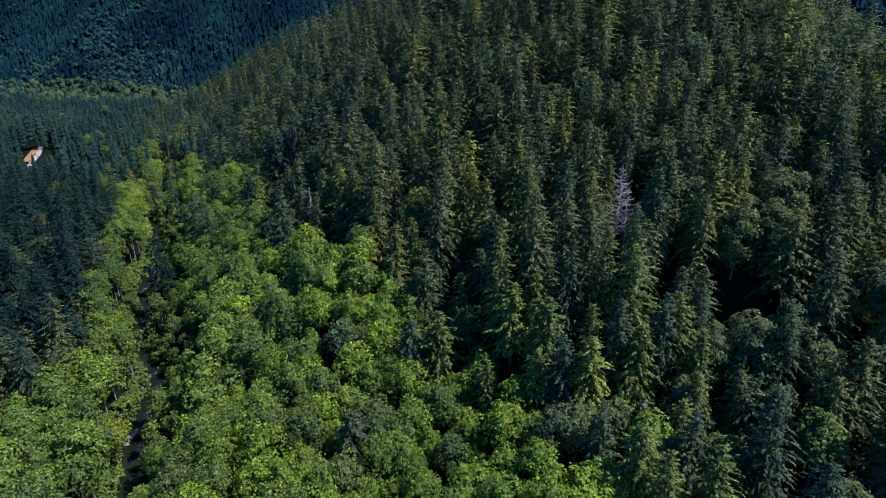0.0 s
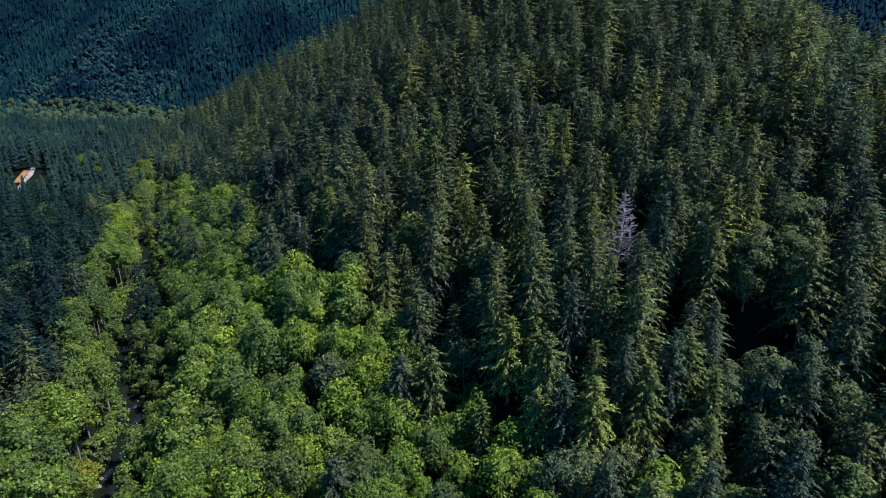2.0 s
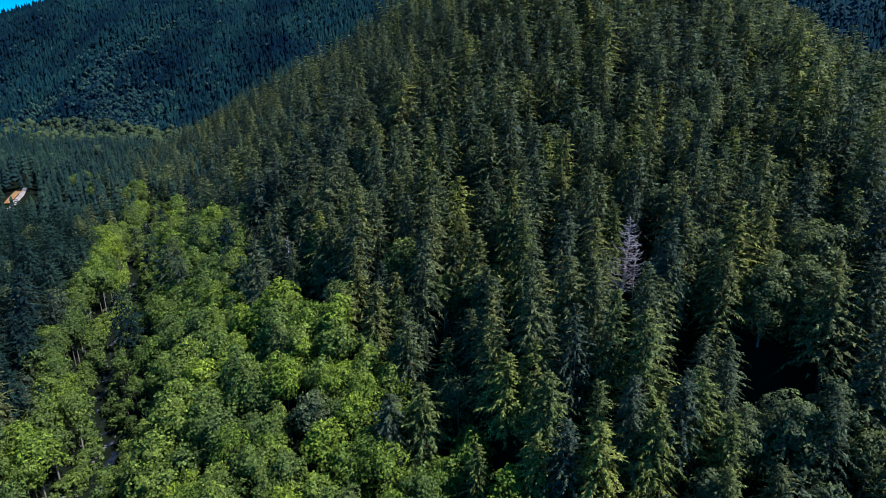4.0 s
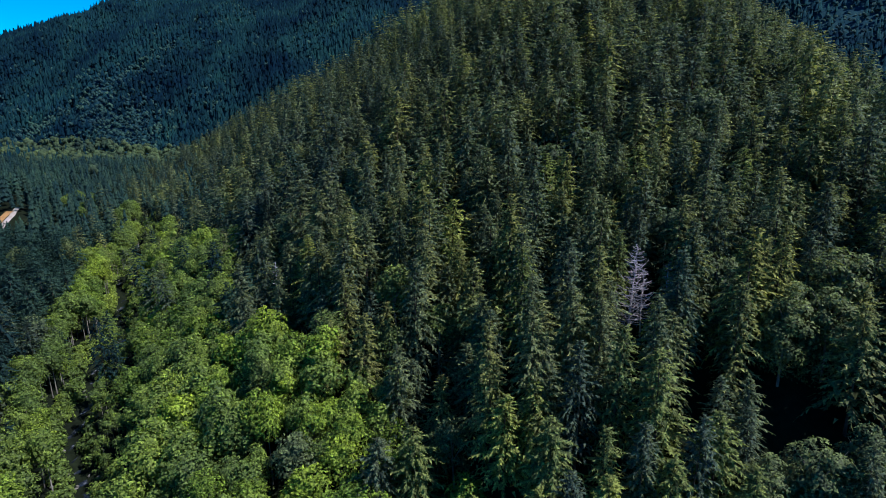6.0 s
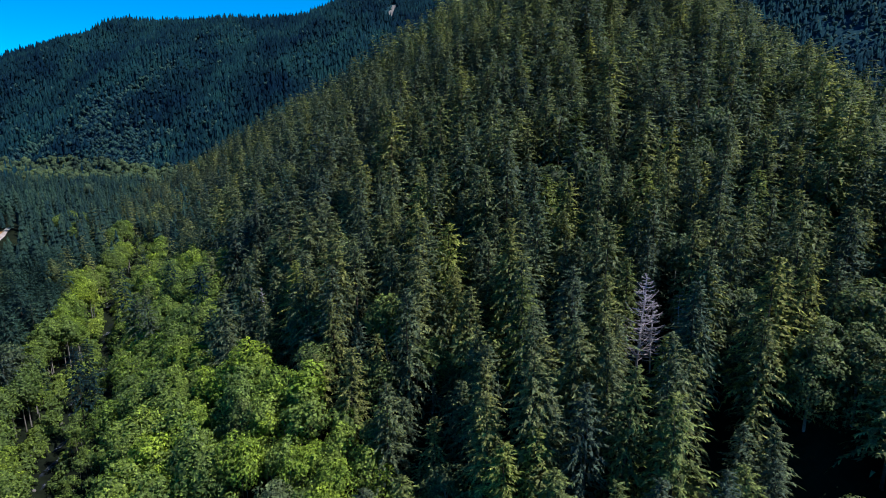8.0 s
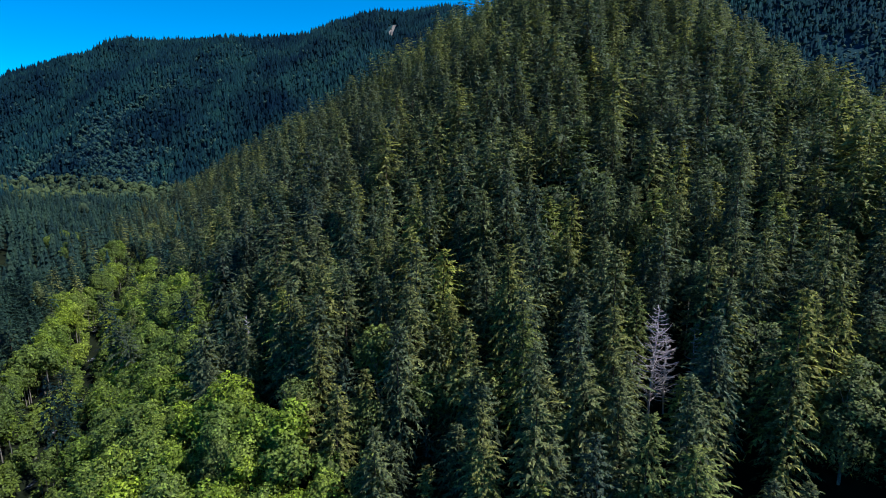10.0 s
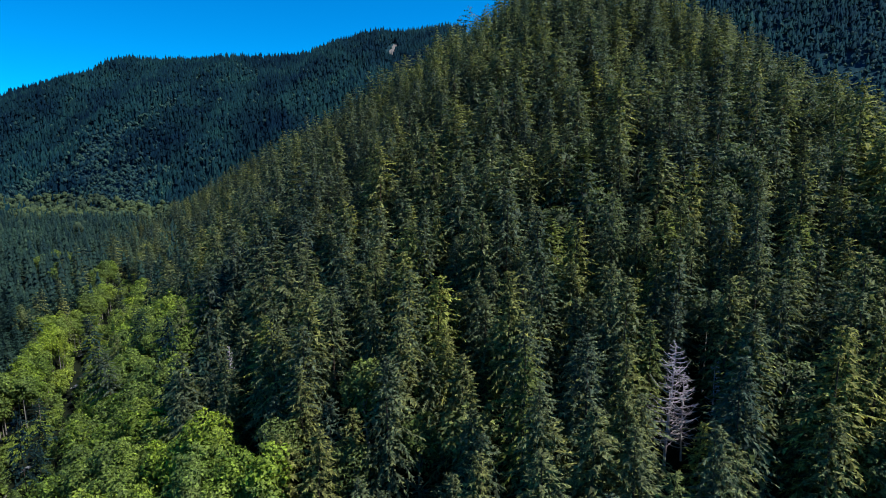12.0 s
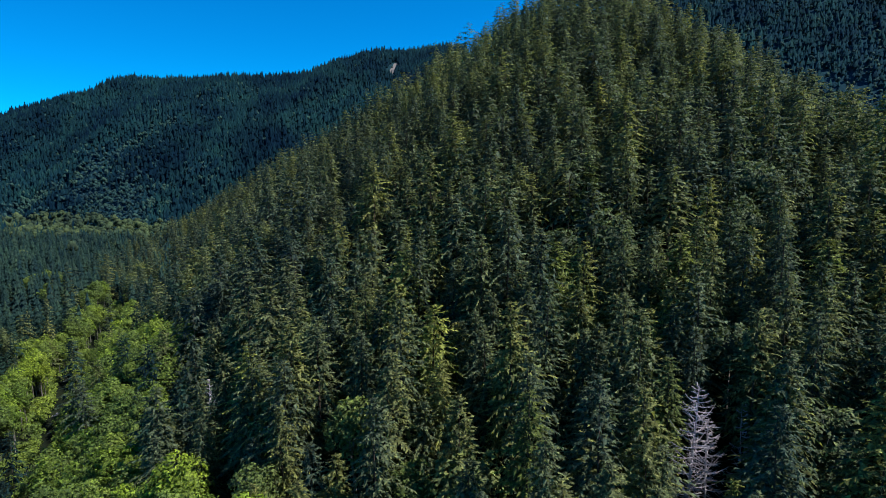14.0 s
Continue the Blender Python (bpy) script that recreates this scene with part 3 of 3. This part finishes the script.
def plant(models, heights, x, y, height=None, lean=1.2):
    """Stands one of the models, or a copy of it, on the ground."""
    k = int(rng.integers(len(models)))
    s = (rng.uniform(0.64, 1.06) if models is fir_models else rng.uniform(0.8, 1.04)) if height is None else height / heights[k][0]
    w = rng.uniform(0.84, 1.04) if height is None else (1.0 if models in (fir_models, gold_models, young_models) else 1.0 if models is maple_models else (18 / height) ** 0.4)
    m = pose(x, y, float(ground_z(x, y)) - 0.35, rng.normal(0, lean), rng.normal(0, lean), rng.uniform(0, 360)) @ Matrix.Diagonal((s * w, s * w * rng.uniform(0.93, 1.07), s, 1))
    e = models[k]
    if e.name in used:
        e = copy_thing(e, Matrix())
    used.add(e.name)
    e.matrix_basis = m
    return e


def recoloured(models, mat, name=None):
    """The same shapes with other leaves."""
    made = []
    for e in models:
        c = copy_thing(e, Matrix())
        for o in c.children:
            if o.name.startswith("crown"):
                o.data = o.data.copy()
                o.data.materials[0] = mat
        if name:
            c.name = name
        made.append(c)
    return made


def maple_model(seed, H, R):
    rng = np.random.default_rng(seed)
    e = new("maple_tree")
    part("trunk", leaf_trunk(rng, H, R), BARK_PALE, e)
    part("crown", both(leaf_crown(rng, H, R, 36, 4400, 0.26, 3.3), leaf_crown(rng, H * 0.92, R * 0.74, 16, 1300, 0.4, 3.6), 0.3), LEAF_GREY, e)
    return e


maple_models = [maple_model(60 + i, H, R) for i, (H, R) in enumerate(((19, 5.4), (20, 5.0)))]
lime_models, dull_models = recoloured(leaf_models[:3], LEAF_LIME), recoloured(leaf_models[1:4], LEAF_DULL)
grey_models, yellow_models, straw_models = recoloured(leaf_models[:3], LEAF_GREY), recoloured(leaf_models[:1], LEAF_YELLOW), recoloured(leaf_models[1:2], LEAF_STRAW)
gold_models, young_models = recoloured(fir_models[:2], FIR_GOLD), recoloured(fir_models[2:5], FIR_YOUNG)
for e in young_models:
    tagged(e, "light green young fir on the sunny foot of the slope", "conifer", "young firs at the foot")
for models, heights, places, label, category in (
        (lime_models, LEAVES, LIME_TREES, "lime green broadleaf tree with a sunlit domed crown", "tree"),
        (dull_models, LEAVES[1:], DULL_TREES, "dull green broadleaf tree standing among dark firs", "tree"),
        (grey_models, LEAVES, GREY_TREES, "grey-green broadleaf tree with a loose feathery crown", "tree"),
        (maple_models, [(19, 5.4), (20, 5.0)], MAPLES, "grey-green maple with a full heavy crown beside the dark hollow", "tree"),
        (yellow_models, LEAVES, YELLOW_TREES, "small yellow-leaved tree on the creek bank", "tree"),
        (straw_models, LEAVES[1:], STRAW_TREES, "pale yellow-green broadleaf tree in the valley", "tree"),
        (fir_models, SIZES, FIRS, "", ""),
        (young_models, SIZES[2:5], LIGHT_FIRS, "", ""),
        (gold_models, SIZES, GOLD_FIRS, "yellowing fir with golden green needles among dark firs", "conifer")):
    for x, y, h in places:
        e = plant(models, SIZES if models is gold_models else heights, x, y, h)
        if label:
            tagged(e, label, category)
for i in near_fir:
    young = py[i] < 108 and 8 < px[i] < 48
    light = young and rng.random() < 0.8 or rng.random() < 0.06
    plant(young_models if light else fir_models, SIZES[2:5] if light else SIZES, float(px[i]), float(py[i]), rng.uniform(17, 25) if young else rng.uniform(18, 26) if light else None)
bank_d = (px - stream_x(py)) * 0.92
low_bank = leafy & (bank_d > 0) & (bank_d < 17)
for i in near_leaf:
    t = rng.random() + 0.3 * float(smooth_step(108, 122, py[i])) + 0.35 * (bank_d[i] < 0)
    plant(grey_models if stray[i] else lime_models if t < 0.45 else dull_models if t < 0.58 or bank_d[i] < 0 and t < 1.0 else leaf_models, LEAVES, float(px[i]), float(py[i]), (6.0 + 0.62 * bank_d[i]) * rng.uniform(0.85, 1.1) if low_bank[i] else None)


# ---- the dead firs ----
def dead_fir(seed, H, boughs, reach):
    r = np.random.default_rng(seed)
    e = new("dead_fir")
    zs = np.linspace(-0.5, H, 9)
    wob = np.stack([0.18 * np.sin(zs / 5.0), 0.14 * np.sin(zs / 3.6 + 1), zs], 1)
    part("trunk", tube(wob, np.interp(zs, [0, H], [0.012 * H, 0.03]), 7), BARK_DEAD, e)
    for i in range(boughs):
        h = 0.2 + 0.79 * (i + r.random()) / boughs
        z = h * H
        a = i * 2.399963 + r.normal(0, 0.5)
        L = reach * (1 - h) ** 0.6 * r.uniform(0.4, 1.2) + 0.3
        o = np.array([math.cos(a), math.sin(a), 0])
        sd = np.array([-o[1], o[0], 0])
        sag, curl, sway = r.uniform(-0.35, 0.15), r.uniform(0.25, 0.75), r.uniform(-0.25, 0.25)

        def on_bough(u):
            return np.array([0, 0, z + L * (sag * u + curl * u * u)]) + o * L * u + sd * sway * L * u * u
        bits = [tube([on_bough(u) for u in (0, 0.3, 0.6, 0.85, 1.0)], [0.075, 0.06, 0.045, 0.03, 0.014], 4)]
        for u in (0.3, 0.45, 0.58, 0.7, 0.8, 0.9):
            for sg in (1, -1):
                if r.random() < 0.25:
                    continue
                q, w = on_bough(u), L * 0.34 * (1.1 - u) * r.uniform(0.4, 1.4) + 0.15
                bits.append(tube([q, q + sd * sg * w * 0.8 + o * 0.8 * w + np.array([0, 0, r.uniform(-0.5, 0.25) * w])], [0.026, 0.01], 3))
        part("branch", join(bits), BARK_DEAD, e)
    return e


for seed, x, y, h, boughs, reach in ((3, *SNAG, 96, 5.2), (4, 43.6, 131.0, 14, 40, 3.4), (5, 49.0, 133, 13, 26, 1.9), (6, -41.8, 176.4, 20, 40, 2.2)):
    e = dead_fir(seed, h, boughs, reach)
    e.matrix_basis = pose(x, y, float(ground_z(x, y)) - 0.2, 0, -1.5 if seed == 3 else 1.0, 40 * seed)
    tagged(e, "bleached dead fir with bare drooping branches" if seed == 3 else "slender grey dead fir with bare broken branches", "dead tree", "dead firs")


# ---- the woods farther off ----
def woodland(name, label, x, y, crowns, trunks, mats, scale=(0.56, 1.08), seed=1):
    """Many far trees in one mesh."""
    rng = np.random.default_rng(seed)
    z = ground_z(x, y) - 0.3
    V, F, I, T, N, P, at = [], [], [], [], [], [], 0
    kind = rng.integers(0, len(crowns), len(x))
    for k in range(len(crowns)):
        sel = np.where(kind == k)[0]
        if not len(sel):
            continue
        for (v, f, *nn), slot in ((crowns[k], 0), (trunks[k], 1)):
            if not len(f):
                continue
            P.append(np.tile(nn[1] if nn else np.zeros(len(v)), len(sel)))
            nn = nn[0] if nn else v * np.array([1, 1, 0.0]) + np.array([0, 0, 1e-3])
            r2 = np.random.default_rng(seed * 77 + k)
            a, s, sh = r2.uniform(0, 6.283, len(sel)), r2.uniform(*scale, len(sel)), r2.uniform(0.85, 1.15, len(sel))
            tn = r2.random(len(sel))
            ca, sa = np.cos(a) * s * sh, np.sin(a) * s * sh
            X = ca[:, None] * v[None, :, 0] - sa[:, None] * v[None, :, 1] + x[sel][:, None]
            Y = sa[:, None] * v[None, :, 0] + ca[:, None] * v[None, :, 1] + y[sel][:, None]
            Z = s[:, None] * v[None, :, 2] + z[sel][:, None]
            V.append(np.stack([X, Y, Z], -1).reshape(-1, 3))
            F.append((f[None] + (at + np.arange(len(sel)) * len(v))[:, None, None]).reshape(-1, 3))
            N.append(np.stack([np.cos(a)[:, None] * nn[None, :, 0] - np.sin(a)[:, None] * nn[None, :, 1], np.sin(a)[:, None] * nn[None, :, 0] + np.cos(a)[:, None] * nn[None, :, 1], np.ones(len(sel))[:, None] * nn[None, :, 2]], -1).reshape(-1, 3))
            I.append(np.full(len(sel) * len(f), slot))
            T.append(np.repeat(tn, len(v)))
            at += len(sel) * len(v)
    ob = new(name, link_mesh(name, np.concatenate(V), np.concatenate(F), mats, np.concatenate(I), np.concatenate(T), normals=np.concatenate(N), tips=np.concatenate(P)))
    return tagged(ob, label, "forest", kind="stuff")


def stem(H, r=0.22):
    return tube([(0, 0, 0), (0, 0, 0.9 * H)], [r, 0.03], 3)


def softened(crown):
    """A crown with less painted shade: its needles are nearly as light inside as at the tips."""
    v, f, n, p = crown
    return v, f, n, 0.4 + 0.6 * p


def fir_set(seed, tiers, points, sizes):
    r = np.random.default_rng(seed)
    made = [softened(tiered_crown(r, H, R, tiers, points, r.uniform(0.05, 0.2), 0.84)) for H, R in sizes]
    return made, [(np.zeros((0, 3)), np.zeros((0, 3), int)) for q in sizes]


taken = np.zeros(len(px), bool)
taken[near_fir] = taken[near_leaf] = True
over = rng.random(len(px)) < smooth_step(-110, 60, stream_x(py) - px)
mid = ~taken & ~leafy & (dist < 235)
far = ~taken & ~leafy & (dist >= 235)
r = np.random.default_rng(5)
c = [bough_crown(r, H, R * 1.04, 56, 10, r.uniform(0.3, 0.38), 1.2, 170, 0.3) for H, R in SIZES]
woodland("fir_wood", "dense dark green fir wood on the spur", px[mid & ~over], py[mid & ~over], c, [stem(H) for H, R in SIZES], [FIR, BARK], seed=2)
woodland("creek_fir_wood", "dark teal fir wood beside the creek, some haze blue in its colour", px[mid & over], py[mid & over], c, [stem(H) for H, R in SIZES], [FIR_VALLEY, BARK], seed=42)
r = np.random.default_rng(16)
c = [bough_crown(r, H, R * 0.98, 44, 7, r.uniform(0.34, 0.42), 1.25, 90, 0.55) for H, R in SIZES]
t = [(np.zeros((0, 3)), np.zeros((0, 3), int)) for q in SIZES]
belt = far & (dist < 330)
far &= ~belt
woodland("fir_belt", "dense fir wood half way up the spur", px[belt & ~over], py[belt & ~over], c, t, [FIR, BARK], seed=23)
woodland("lower_valley_fir_wood", "teal fir wood on the flat valley floor, some haze blue in its colour", px[belt & over], py[belt & over], c, t, [FIR_VALLEY, BARK], seed=43)
c = [bough_crown(r, H, R * 0.92, 28, 5, r.uniform(0.36, 0.44), 1.4, 36, 0.7) for H, R in SIZES + SIZES[:3]]
t = [(np.zeros((0, 3)), np.zeros((0, 3), int)) for q in c]
woodland("far_fir_wood", "dense fir wood covering the upper spur", px[far & ~over], py[far & ~over], c, t, [FIR, BARK], seed=3)
c = [both(bough_crown(r, H, R * 0.8, 11, 4, 0.4, 1.35, 6, 0.8), tiered_crown(r, H, R * 0.7, 6, 5, 0.3, 0.72), 0.9) for H, R in SIZES + SIZES[:3]]
woodland("valley_fir_wood", "teal fir wood on the valley floor, coloured bluer for haze", px[far & over], py[far & over], c, t, [FIR_VALLEY, BARK], (0.5, 0.86), seed=13)
r = np.random.default_rng(8)
woodland("creekside_thicket", "low green thicket on the creek bank", px[~taken & low_bank], py[~taken & low_bank],
         [both(leaf_crown(r, H, R, 14, 340, 0.46), clump_crown(r, H * 0.9, R * 0.62, 5), 0.3) for H, R in LEAVES], [stem(H * 0.8, 0.2) for H, R in LEAVES], [LEAF, BARK_PALE], (0.4, 0.58), seed=24)
at_foot = ~taken & leafy & ((py > 500) | (px < stream_x(py) - 60) & (dist > 300))
lone = ~taken & stray & leafy & ~low_bank & ~at_foot
rest = ~taken & leafy & ~low_bank & ~at_foot & ~lone
fresh = (rng.random(len(px)) < 0.25) & ~stray
c = [both(leaf_crown(r, H, R, 20, 880, 0.345), clump_crown(r, H * 0.9, R * 0.62, 5), 0.3) for H, R in LEAVES]
t = [stem(H * 0.8, 0.25) for H, R in LEAVES]
woodland("broadleaf_wood", "green broadleaf wood along the creek", px[rest & ~fresh], py[rest & ~fresh], c, t, [LEAF, BARK_PALE], (0.76, 1.06), seed=4)
woodland("scattered_maples", "grey-green maples scattered through the fir wood", px[lone], py[lone], c, t, [LEAF_GREY, BARK_PALE], (0.9, 1.2), seed=36)
woodland("foot_broadleaf_wood", "pale broadleaf trees along the foot of the mountain", px[at_foot], py[at_foot], [both(leaf_crown(r, H, R * 1.1, 9, 60, 0.7), clump_crown(r, H * 0.98, R, 6), 0.8) for H, R in LEAVES], t, [LEAF_FOOT, BARK_PALE], (1.0, 1.35), seed=35)
woodland("lime_broadleaf_wood", "lime green broadleaf trees along the creek", px[rest & fresh], py[rest & fresh], c, t, [LEAF_LIME, BARK_PALE], (0.76, 1.06), seed=34)

# young firs between the tall ones
yx, yy = scatter(rng, -150, 150, 70, 240, 7.8)
young = in_view(yx, yy) & ~is_leafy(yx, yy) & (np.abs(yx - stream_x(yy)) > 8)
young &= (np.hypot(yx[:, None] - clear[None, :, 0], yy[:, None] - clear[None, :, 1]) > 0.85 * clear[None, :, 2]).all(1)
young &= np.exp(-(((yx - 57) / 13) ** 2 + ((yy - 102.0) / 5.5) ** 2)) < 0.45
c = [bough_crown(r, H, R, 26, 7, 0.25, 1.3, 70) for H, R in [(17, 3.8), (14, 3.2), (19, 4.2), (11, 2.7)]]
t = [(np.zeros((0, 3)), np.zeros((0, 3), int)) for q in c]
woodland("young_fir_wood", "young firs growing between the tall ones", yx[young], yy[young], c, t, [FIR, BARK], seed=9)

# the mountains behind
mx, my = scatter(rng, -1300, 1100, 480, 1500, 5.4)
back = in_view(mx, my, 4) & ~((mx > -560) & (mx < 330) & (my < 700)) & ((my < 1240) | (mx > 150)) & ~((mx > 0.04 * my) & (mx < 0.25 * my)) & ((mx < 330) | (rng.random(len(mx)) < 0.55))
mx, my = mx[back], my[back]
z = ground_z(mx, my)
foot_y = 690 - 0.30 * (mx + 250)
streak = np.interp(mx, [-640, -582, -552, -502, -472, -446, -412], [812, 829, 833, 838, 866, 904, 954])
low = (waves(mx, my, 42) + 0.6 * waves(mx, my, 13) > 0.05) * (mx < -280) * np.clip(1 - (my - foot_y) / 190, 0, 1)
gully = np.exp(-((my - streak) / (14 + 10 * (mx > -500))) ** 2) * (mx > -640) * (mx < -405) + 0.6 * np.exp(-(((mx + 465) / 120) ** 2 + ((my - 785) / 30) ** 2))
pale = rng.random(len(mx)) < 0.04 + 0.7 * low + 0.6 * np.exp(-((my - foot_y - 10) / 20) ** 2) + 0.75 * gully + 0.2 * (waves(mx, my, 37) > 0.6) + 0.2 * (mx > 330) * (waves(mx, my, 30) > 0.0) + 0.75 * np.exp(-((mx - 515) / 60) ** 2 - ((my - 800) / 50) ** 2)
c, t = fir_set(7, 2, 3, [(18, 3.4), (22, 3.7), (15, 3.3), (20, 3.5), (17, 3.2)])
scar = (np.abs(mx + 82 - 0.1 * (my - 1085)) < 9) & (np.abs(my - 1080) < 45)
woodland("mountain_fir_wood", "fir forest on the far mountainside, blue haze put into its colour", mx[~pale & ~scar & (mx < 330)], my[~pale & ~scar & (mx < 330)], c, t, [FIR_FAR, BARK], (0.75, 1.2), seed=5)
woodland("slope_fir_wood", "firs on the steep slope behind the spur, coloured blue for haze", mx[~pale & (mx >= 330)], my[~pale & (mx >= 330)], c, t, [FIR_SLOPE, BARK], (0.8, 1.3), seed=55)
at_edge = (my < foot_y + 28) & (mx < 0) & pale
woodland("edge_broadleaf_wood", "pale olive broadleaf trees where the mountain meets the valley", mx[at_edge], my[at_edge], [both(leaf_crown(r, H * 0.9, R, 7, 30, 0.8), clump_crown(r, H * 0.88, R * 0.92, 4), 0.8) for H, R in LEAVES], t, [LEAF_FOOT, BARK_PALE], (0.8, 1.3), seed=67)
pale_rest = pale & ~at_edge
near_side = pale & (mx > 330)
woodland("slope_broadleaf_wood", "grey-green broadleaf trees tinted with haze among firs on the steep slope", mx[near_side], my[near_side], [both(leaf_crown(r, H * 0.95, R, 6, 14, 0.9), clump_crown(r, H * 0.93, R * 0.95, 2), 0.8) for H, R in LEAVES], t, [LEAF_SLOPE, BARK_PALE], seed=66)
pale = pale_rest & (mx < 330)
woodland("mountain_broadleaf_wood", "pale green broadleaf trees among the far firs, haze blue in their colour", mx[pale], my[pale],
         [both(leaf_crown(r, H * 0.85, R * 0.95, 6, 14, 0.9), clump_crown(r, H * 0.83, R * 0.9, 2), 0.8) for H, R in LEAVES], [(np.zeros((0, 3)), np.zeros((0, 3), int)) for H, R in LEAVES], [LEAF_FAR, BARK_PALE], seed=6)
# the wood goes on round the camera
ux, uy = scatter(rng, -150, 150, -90, 60, 7.4)
under = ~in_view(ux, uy) & (np.abs(ux - stream_x(uy)) > 4)
woodland("lower_broadleaf_wood", "green broadleaf wood on the flat of the valley", ux[under], uy[under],
         [both(leaf_crown(r, H, R * 1.1, 14, 170, 0.6), clump_crown(r, H * 0.9, R * 0.72, 5), 0.4) for H, R in LEAVES], [stem(H * 0.8, 0.25) for H, R in LEAVES], [LEAF, BARK_PALE], seed=70)
ox, oy = scatter(rng, -420, 420, -320, 330, 17.0)
out_of_view = ~in_view(ox, oy) & (np.abs(ox - stream_x(oy)) > 6) & ~((np.abs(ox) < 150) & (oy > -90) & (oy < 60))
ox, oy = ox[out_of_view], oy[out_of_view]
c = [bough_crown(r, H, R, 18, 5, 0.25, 1.6, 24, 0.6) for H, R in SIZES]
t = [stem(H) for H, R in SIZES]
woodland("surrounding_fir_wood", "fir wood that goes on around the valley", ox, oy, c, t, [FIR, BARK], seed=7)

# shrubs under the broadleaf trees
sx, sy = scatter(rng, -330, 60, 60, 330, 5.5)
s_ok = is_leafy(sx, sy) & in_view(sx, sy) & (np.abs(sx - stream_x(sy)) > 4.6)
woodland("shrubs", "low leafy shrubs under the broadleaf trees", sx[s_ok], sy[s_ok], [leaf_crown(r, 3.4, 1.9, 5, 60, 0.5), leaf_crown(r, 2.6, 1.6, 5, 50, 0.45)], [stem(2, 0.08), stem(1.6, 0.08)], [LEAF_DULL, BARK], seed=8)


bank_y = np.arange(62, 340, 0.36)
bank_x = stream_x(bank_y) + np.where(rng.random(len(bank_y)) < 0.7, -1, 0.8) * rng.uniform(3.0, 8.0, len(bank_y))
woodland("bank_shrubs", "leafy shrubs overhanging the creek banks", bank_x, bank_y, [leaf_crown(r, 3.4, 2.2, 6, 100, 0.42), leaf_crown(r, 2.6, 1.9, 6, 80, 0.4)], [stem(2.5, 0.08), stem(2, 0.08)], [LEAF, BARK], seed=18)


# ---- creek stones, road ----
def stones(name, label, xs, ys, sizes, seed):
    r = np.random.default_rng(seed)
    bm = bmesh.new()
    bmesh.ops.create_icosphere(bm, subdivisions=1, radius=1)
    v0 = np.array([v.co for v in bm.verts])
    f0 = np.array([[v.index for v in f.verts] for f in bm.faces])
    bm.free()
    parts = []
    for x, y, s in zip(xs, ys, sizes):
        v = v0 * (1 + r.normal(0, 0.14, (len(v0), 1))) * s * np.array([r.uniform(0.8, 1.4), r.uniform(0.8, 1.3), r.uniform(0.5, 0.75)])
        parts.append((v + np.array([x, y, float(ground_z(x, y)) + 0.12 * s]), f0))
    v, f = join(parts)
    return tagged(new(name, link_mesh(name, v, f, [ROCK])), label, "stones", kind="stuff")


cy = rng.uniform(80, 330, 260)
cx = stream_x(cy) + rng.normal(0, 1, 260) * 3.0
stones("creek_stones", "grey rounded boulders along the creek bed", cx, cy, rng.uniform(0.2, 0.75, 260), 12)


def ribbon(name, line, width, lift, mat):
    line = np.array(line, float)
    u = np.linspace(0, len(line) - 1, 40)
    X, Y = np.interp(u, np.arange(len(line)), line[:, 0]), np.interp(u, np.arange(len(line)), line[:, 1])
    T = np.stack([np.gradient(X), np.gradient(Y)], 1)
    T /= np.linalg.norm(T, axis=1)[:, None]
    cols = []
    for o in np.linspace(-0.5, 0.5, 5):
        x, y = X - T[:, 1] * o * width, Y + T[:, 0] * o * width
        cols.append(np.stack([x, y, ground_z(x, y) + lift - 0.6 * abs(o) ** 3], 1))
    n = len(u)
    f = np.concatenate([np.stack([np.arange(n - 1) + a * n, np.arange(n - 1) + (a + 1) * n, np.arange(n - 1) + (a + 1) * n + 1, np.arange(n - 1) + a * n + 1], 1) for a in range(4)])
    return new(name, link_mesh(name, np.concatenate(cols), f, [mat], smooth=True))


tagged(ribbon("road", [(-291, 418), (-287, 411), (-276, 392), (-270, 373), (-267, 358), (-266, 330)], 3.2, 0.45, GRAVEL), "pale gravel forest road between firs", "road", kind="structure")
tagged(ribbon("rock_scar", [(-86, 1040), (-84, 1065), (-80, 1090), (-79, 1120)], 9.0, 1.2, ROCK), "pale bare rock scar high on the mountainside", "rock", kind="structure")
tagged(ribbon("road_bank", [(-284.5, 402), (-280, 392), (-274.5, 376)], 4.0, 0.9, CLAY), "bare orange clay bank beside the road", "bank", kind="structure")
